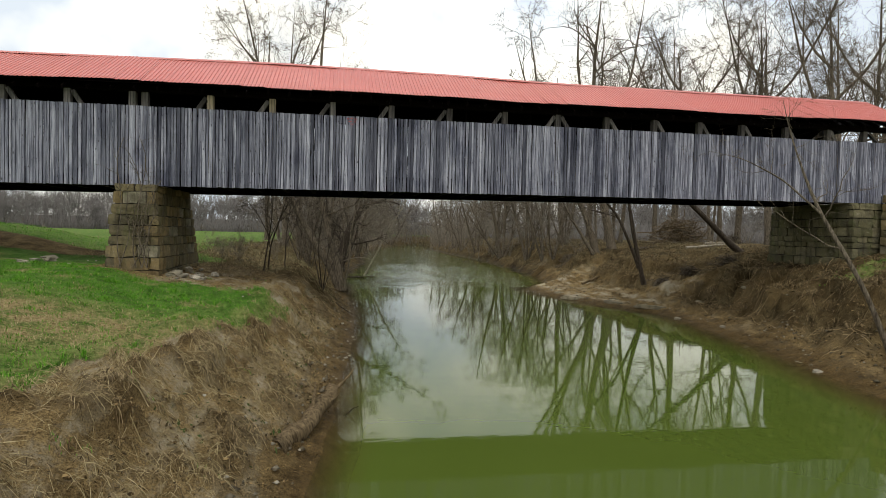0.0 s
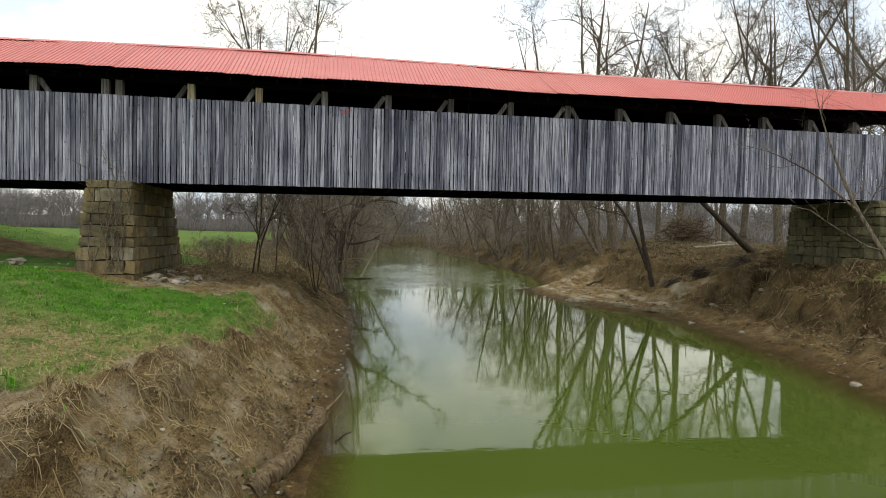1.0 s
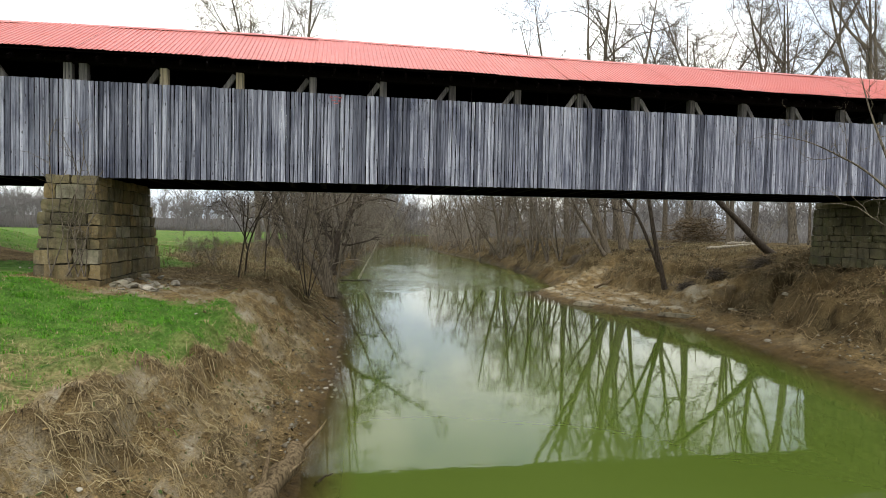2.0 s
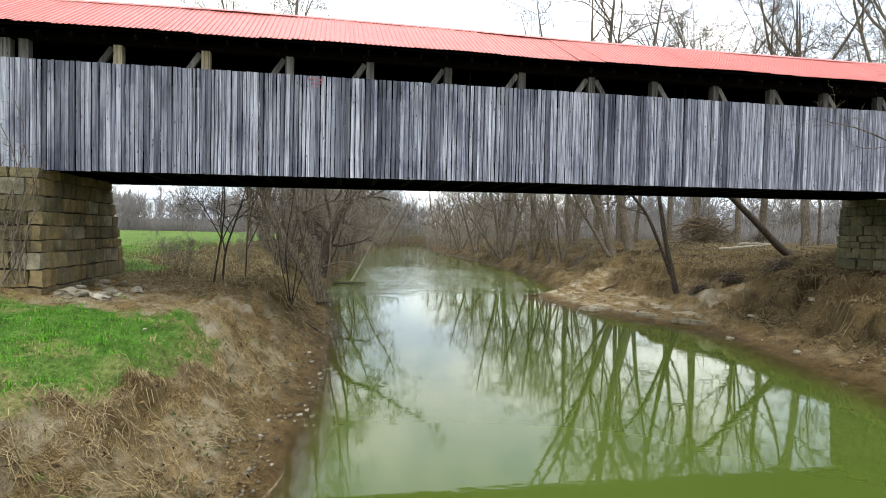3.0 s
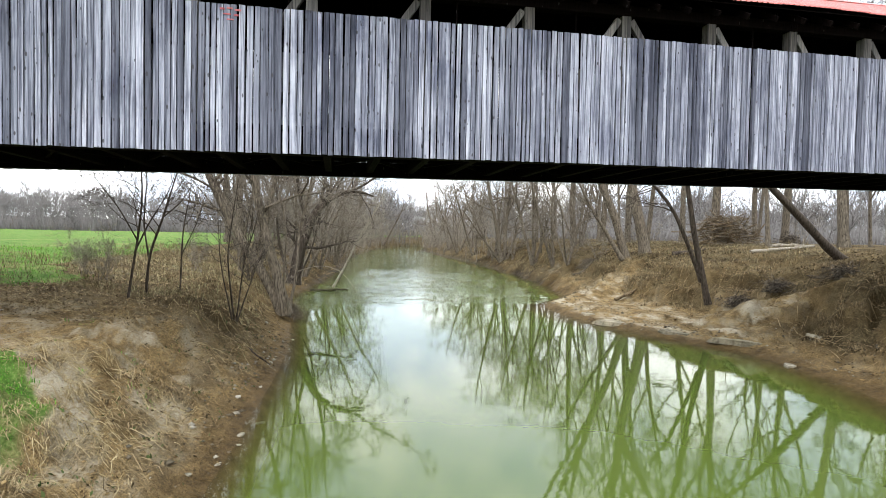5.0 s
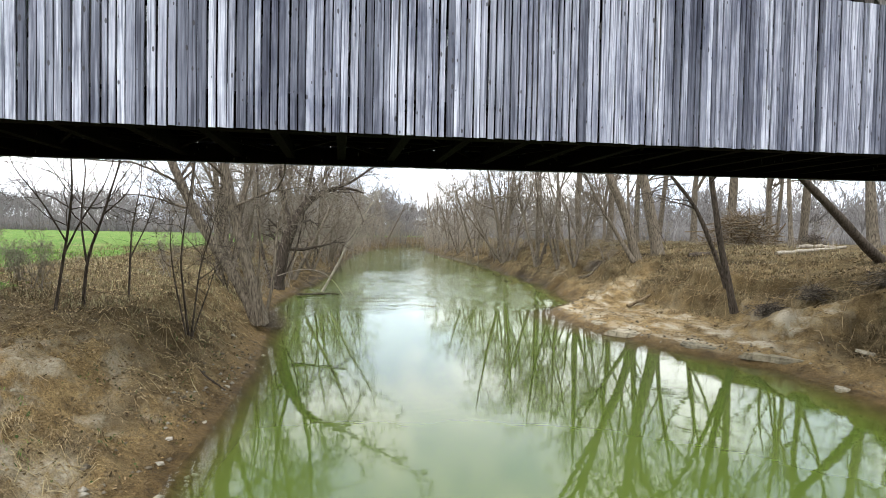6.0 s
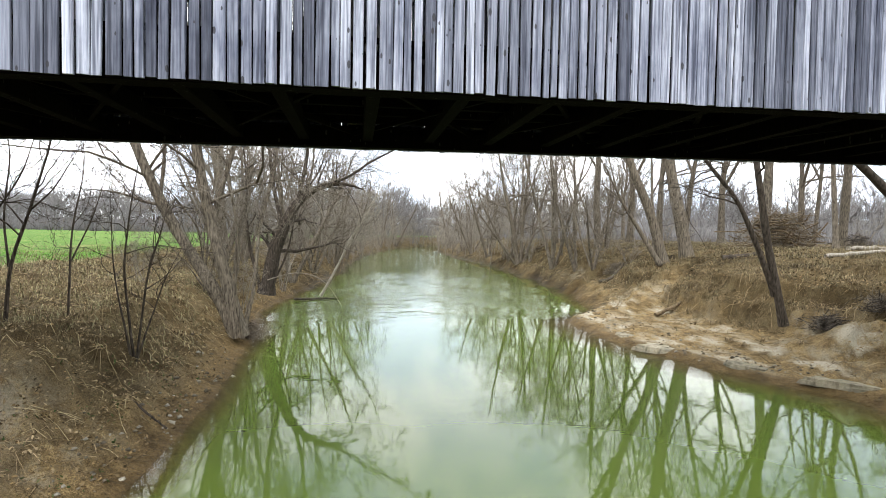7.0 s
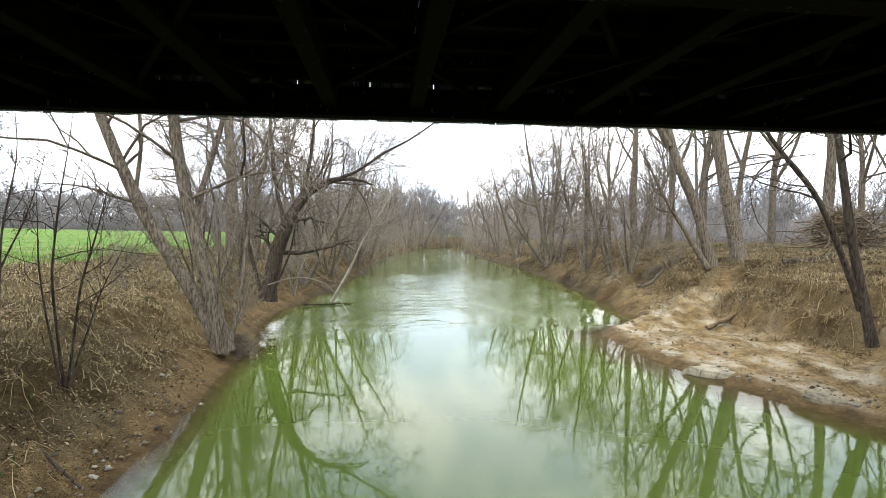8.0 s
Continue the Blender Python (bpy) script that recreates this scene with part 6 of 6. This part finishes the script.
log("fallen_log", "pale split log on the ground under the trees", (on(32.2, 42.6), on(33.6, 42.2), on(35.2, 42.3)), 0.13, 0.1, bark_pale, 6, 1)
log("fallen_branch", "grey branch arching over the water", ((0.6, 46.4, 2.0), (1.9, 46.2, 2.45), (3.1, 46, 2.35), (3.9, 46, 1.7), (4.5, 46, 0.7)), 0.032, 0.012, bark_twig, 7, 7, "branch")
log("driftwood_log", "muddy log stranded on the shore", (on(20.6, 42.4), on(22.2, 42.9, 0.06), on(23.4, 43.0, 0.05)), 0.1, 0.07, bark_log, 8, 2)
log("driftwood_log", "pale driftwood root on the far bank", (on(23.3, 54.6, 0.1), on(24.2, 54.4, 0.2), on(25.3, 54.6, 0.3)), 0.16, 0.06, bark_grey, 9, 8)
log("driftwood_stick", "broken stick lying by the shore stones", (on(0.25, 30.0, 0.04), on(0.6, 29.9, 0.05), on(1.1, 29.7, 0.05)), 0.03, 0.02, bark_dark, 10, 0, "driftwood")


def stick_heap(name, label, x, y, w, h, count, seed, bark):
    q = np.random.default_rng(seed)
    root = thing(name, label, "brush pile", (x, y, float(height(x, y))))
    r = np.abs(q.normal(0, 0.5, count))
    a = q.uniform(0, 6.283, count)
    cx, cy = np.cos(a) * r * w / 2, np.sin(a) * r * w / 3
    cz = q.uniform(0, 1, count) * h * np.sqrt(np.clip(1.0 - (r / 1.15) ** 2, 0.02, 1))
    d = q.normal(size=(count, 3)) * np.array([1, 1, 0.5])
    d /= np.linalg.norm(d, axis=1, keepdims=True)
    ln = q.uniform(0.5, 2.7, count) * w / 6
    c = np.stack([cx, cy, cz], 1)
    P = np.stack([c - d * ln[:, None] / 2, c + q.normal(size=(count, 3)) * 0.08, c + d * ln[:, None] / 2], 1)
    P[..., 2] = np.maximum(P[..., 2], 0.02)
    R = (q.uniform(0.012, 0.05, count) * w / 6)[:, None] * np.array([1, 0.85, 0.5])
    tagged(part("stick_tangle", tubes(P, R, 4), bark, root), kind="stuff")
    S = grow(P, R, 4, 35, 0.6, 0.6, 3, q, 0.2, 0, 0.15, 0.006)
    tagged(part("twig_spray", tubes(*S, 3), bark_twig, root), kind="stuff")
    return root


stick_heap("brush_pile", "big heap of cut branches and sticks under the trees", 36.2, 52.2, 6.6, 2.4, 560, 1, bark_log)
stick_heap("brush_pile", "smaller heap of dead branches in the woods", 41.5, 50.5, 3.2, 1.0, 150, 2, bark_dark)
stick_heap("drift_pile", "tangle of drift sticks at the foot of the tree", 0.9, 40.2, 2.0, 0.7, 140, 3, bark_grey)
stick_heap("drift_pile", "tangle of roots and sticks on the cut bank", 24.2, 33.6, 2.2, 0.6, 120, 4, bark_dark)
stick_heap("root_mat", "dark roots bared in the undercut bank", 23.0, 34.6, 2.4, 0.55, 150, 6, bark_dark)
stick_heap("root_mat", "dark roots bared in the undercut bank", 25.6, 31.4, 2.6, 0.6, 150, 7, bark_dark)
stick_heap("drift_pile", "roots and sticks washed against the bank", 25.6, 56.0, 2.6, 0.9, 140, 5, bark_grey)


# ---- dry creeper on the pier ----
def creeper():
    q = np.random.default_rng(44)
    root = thing("dry_creeper", "leafless brown creeper climbing the pier and siding", "vine", (-7.3, 22.9, 3.0))
    for i in range(9):
        x = -7.5 + q.uniform(-0.4, 0.8)
        top = q.uniform(2.6, 5.6)
        n = 9
        P = np.zeros((1, n, 3))
        f = np.linspace(0, 1, n)
        P[0, :, 0] = x + 7.3 + np.cumsum(q.normal(0, 0.12, n))
        zz = f * top
        P[0, :, 1] = np.interp(zz, [0, 3.2, 3.3], [-0.03, 0.40, 0.53]) + q.normal(0, 0.02, n)
        P[0, :, 2] = zz
        R = np.linspace(0.022, 0.01, n)[None]
        part("stem", tubes(P, R, 5), bark_grey, root, smooth=True)
        S = grow(P, R, 16, 60, 0.3, 0.55, 5, q, 0.25, 0.0, 0.3, 0.006)
        S[0][..., 1] = np.minimum(S[0][..., 1], np.interp(S[0][..., 2], [0, 3.2, 3.3], [-0.02, 0.42, 0.55]))
        tagged(part("tendril_spray", tubes(*S, 3), bark_grey, root), kind="stuff")
    return root


creeper()
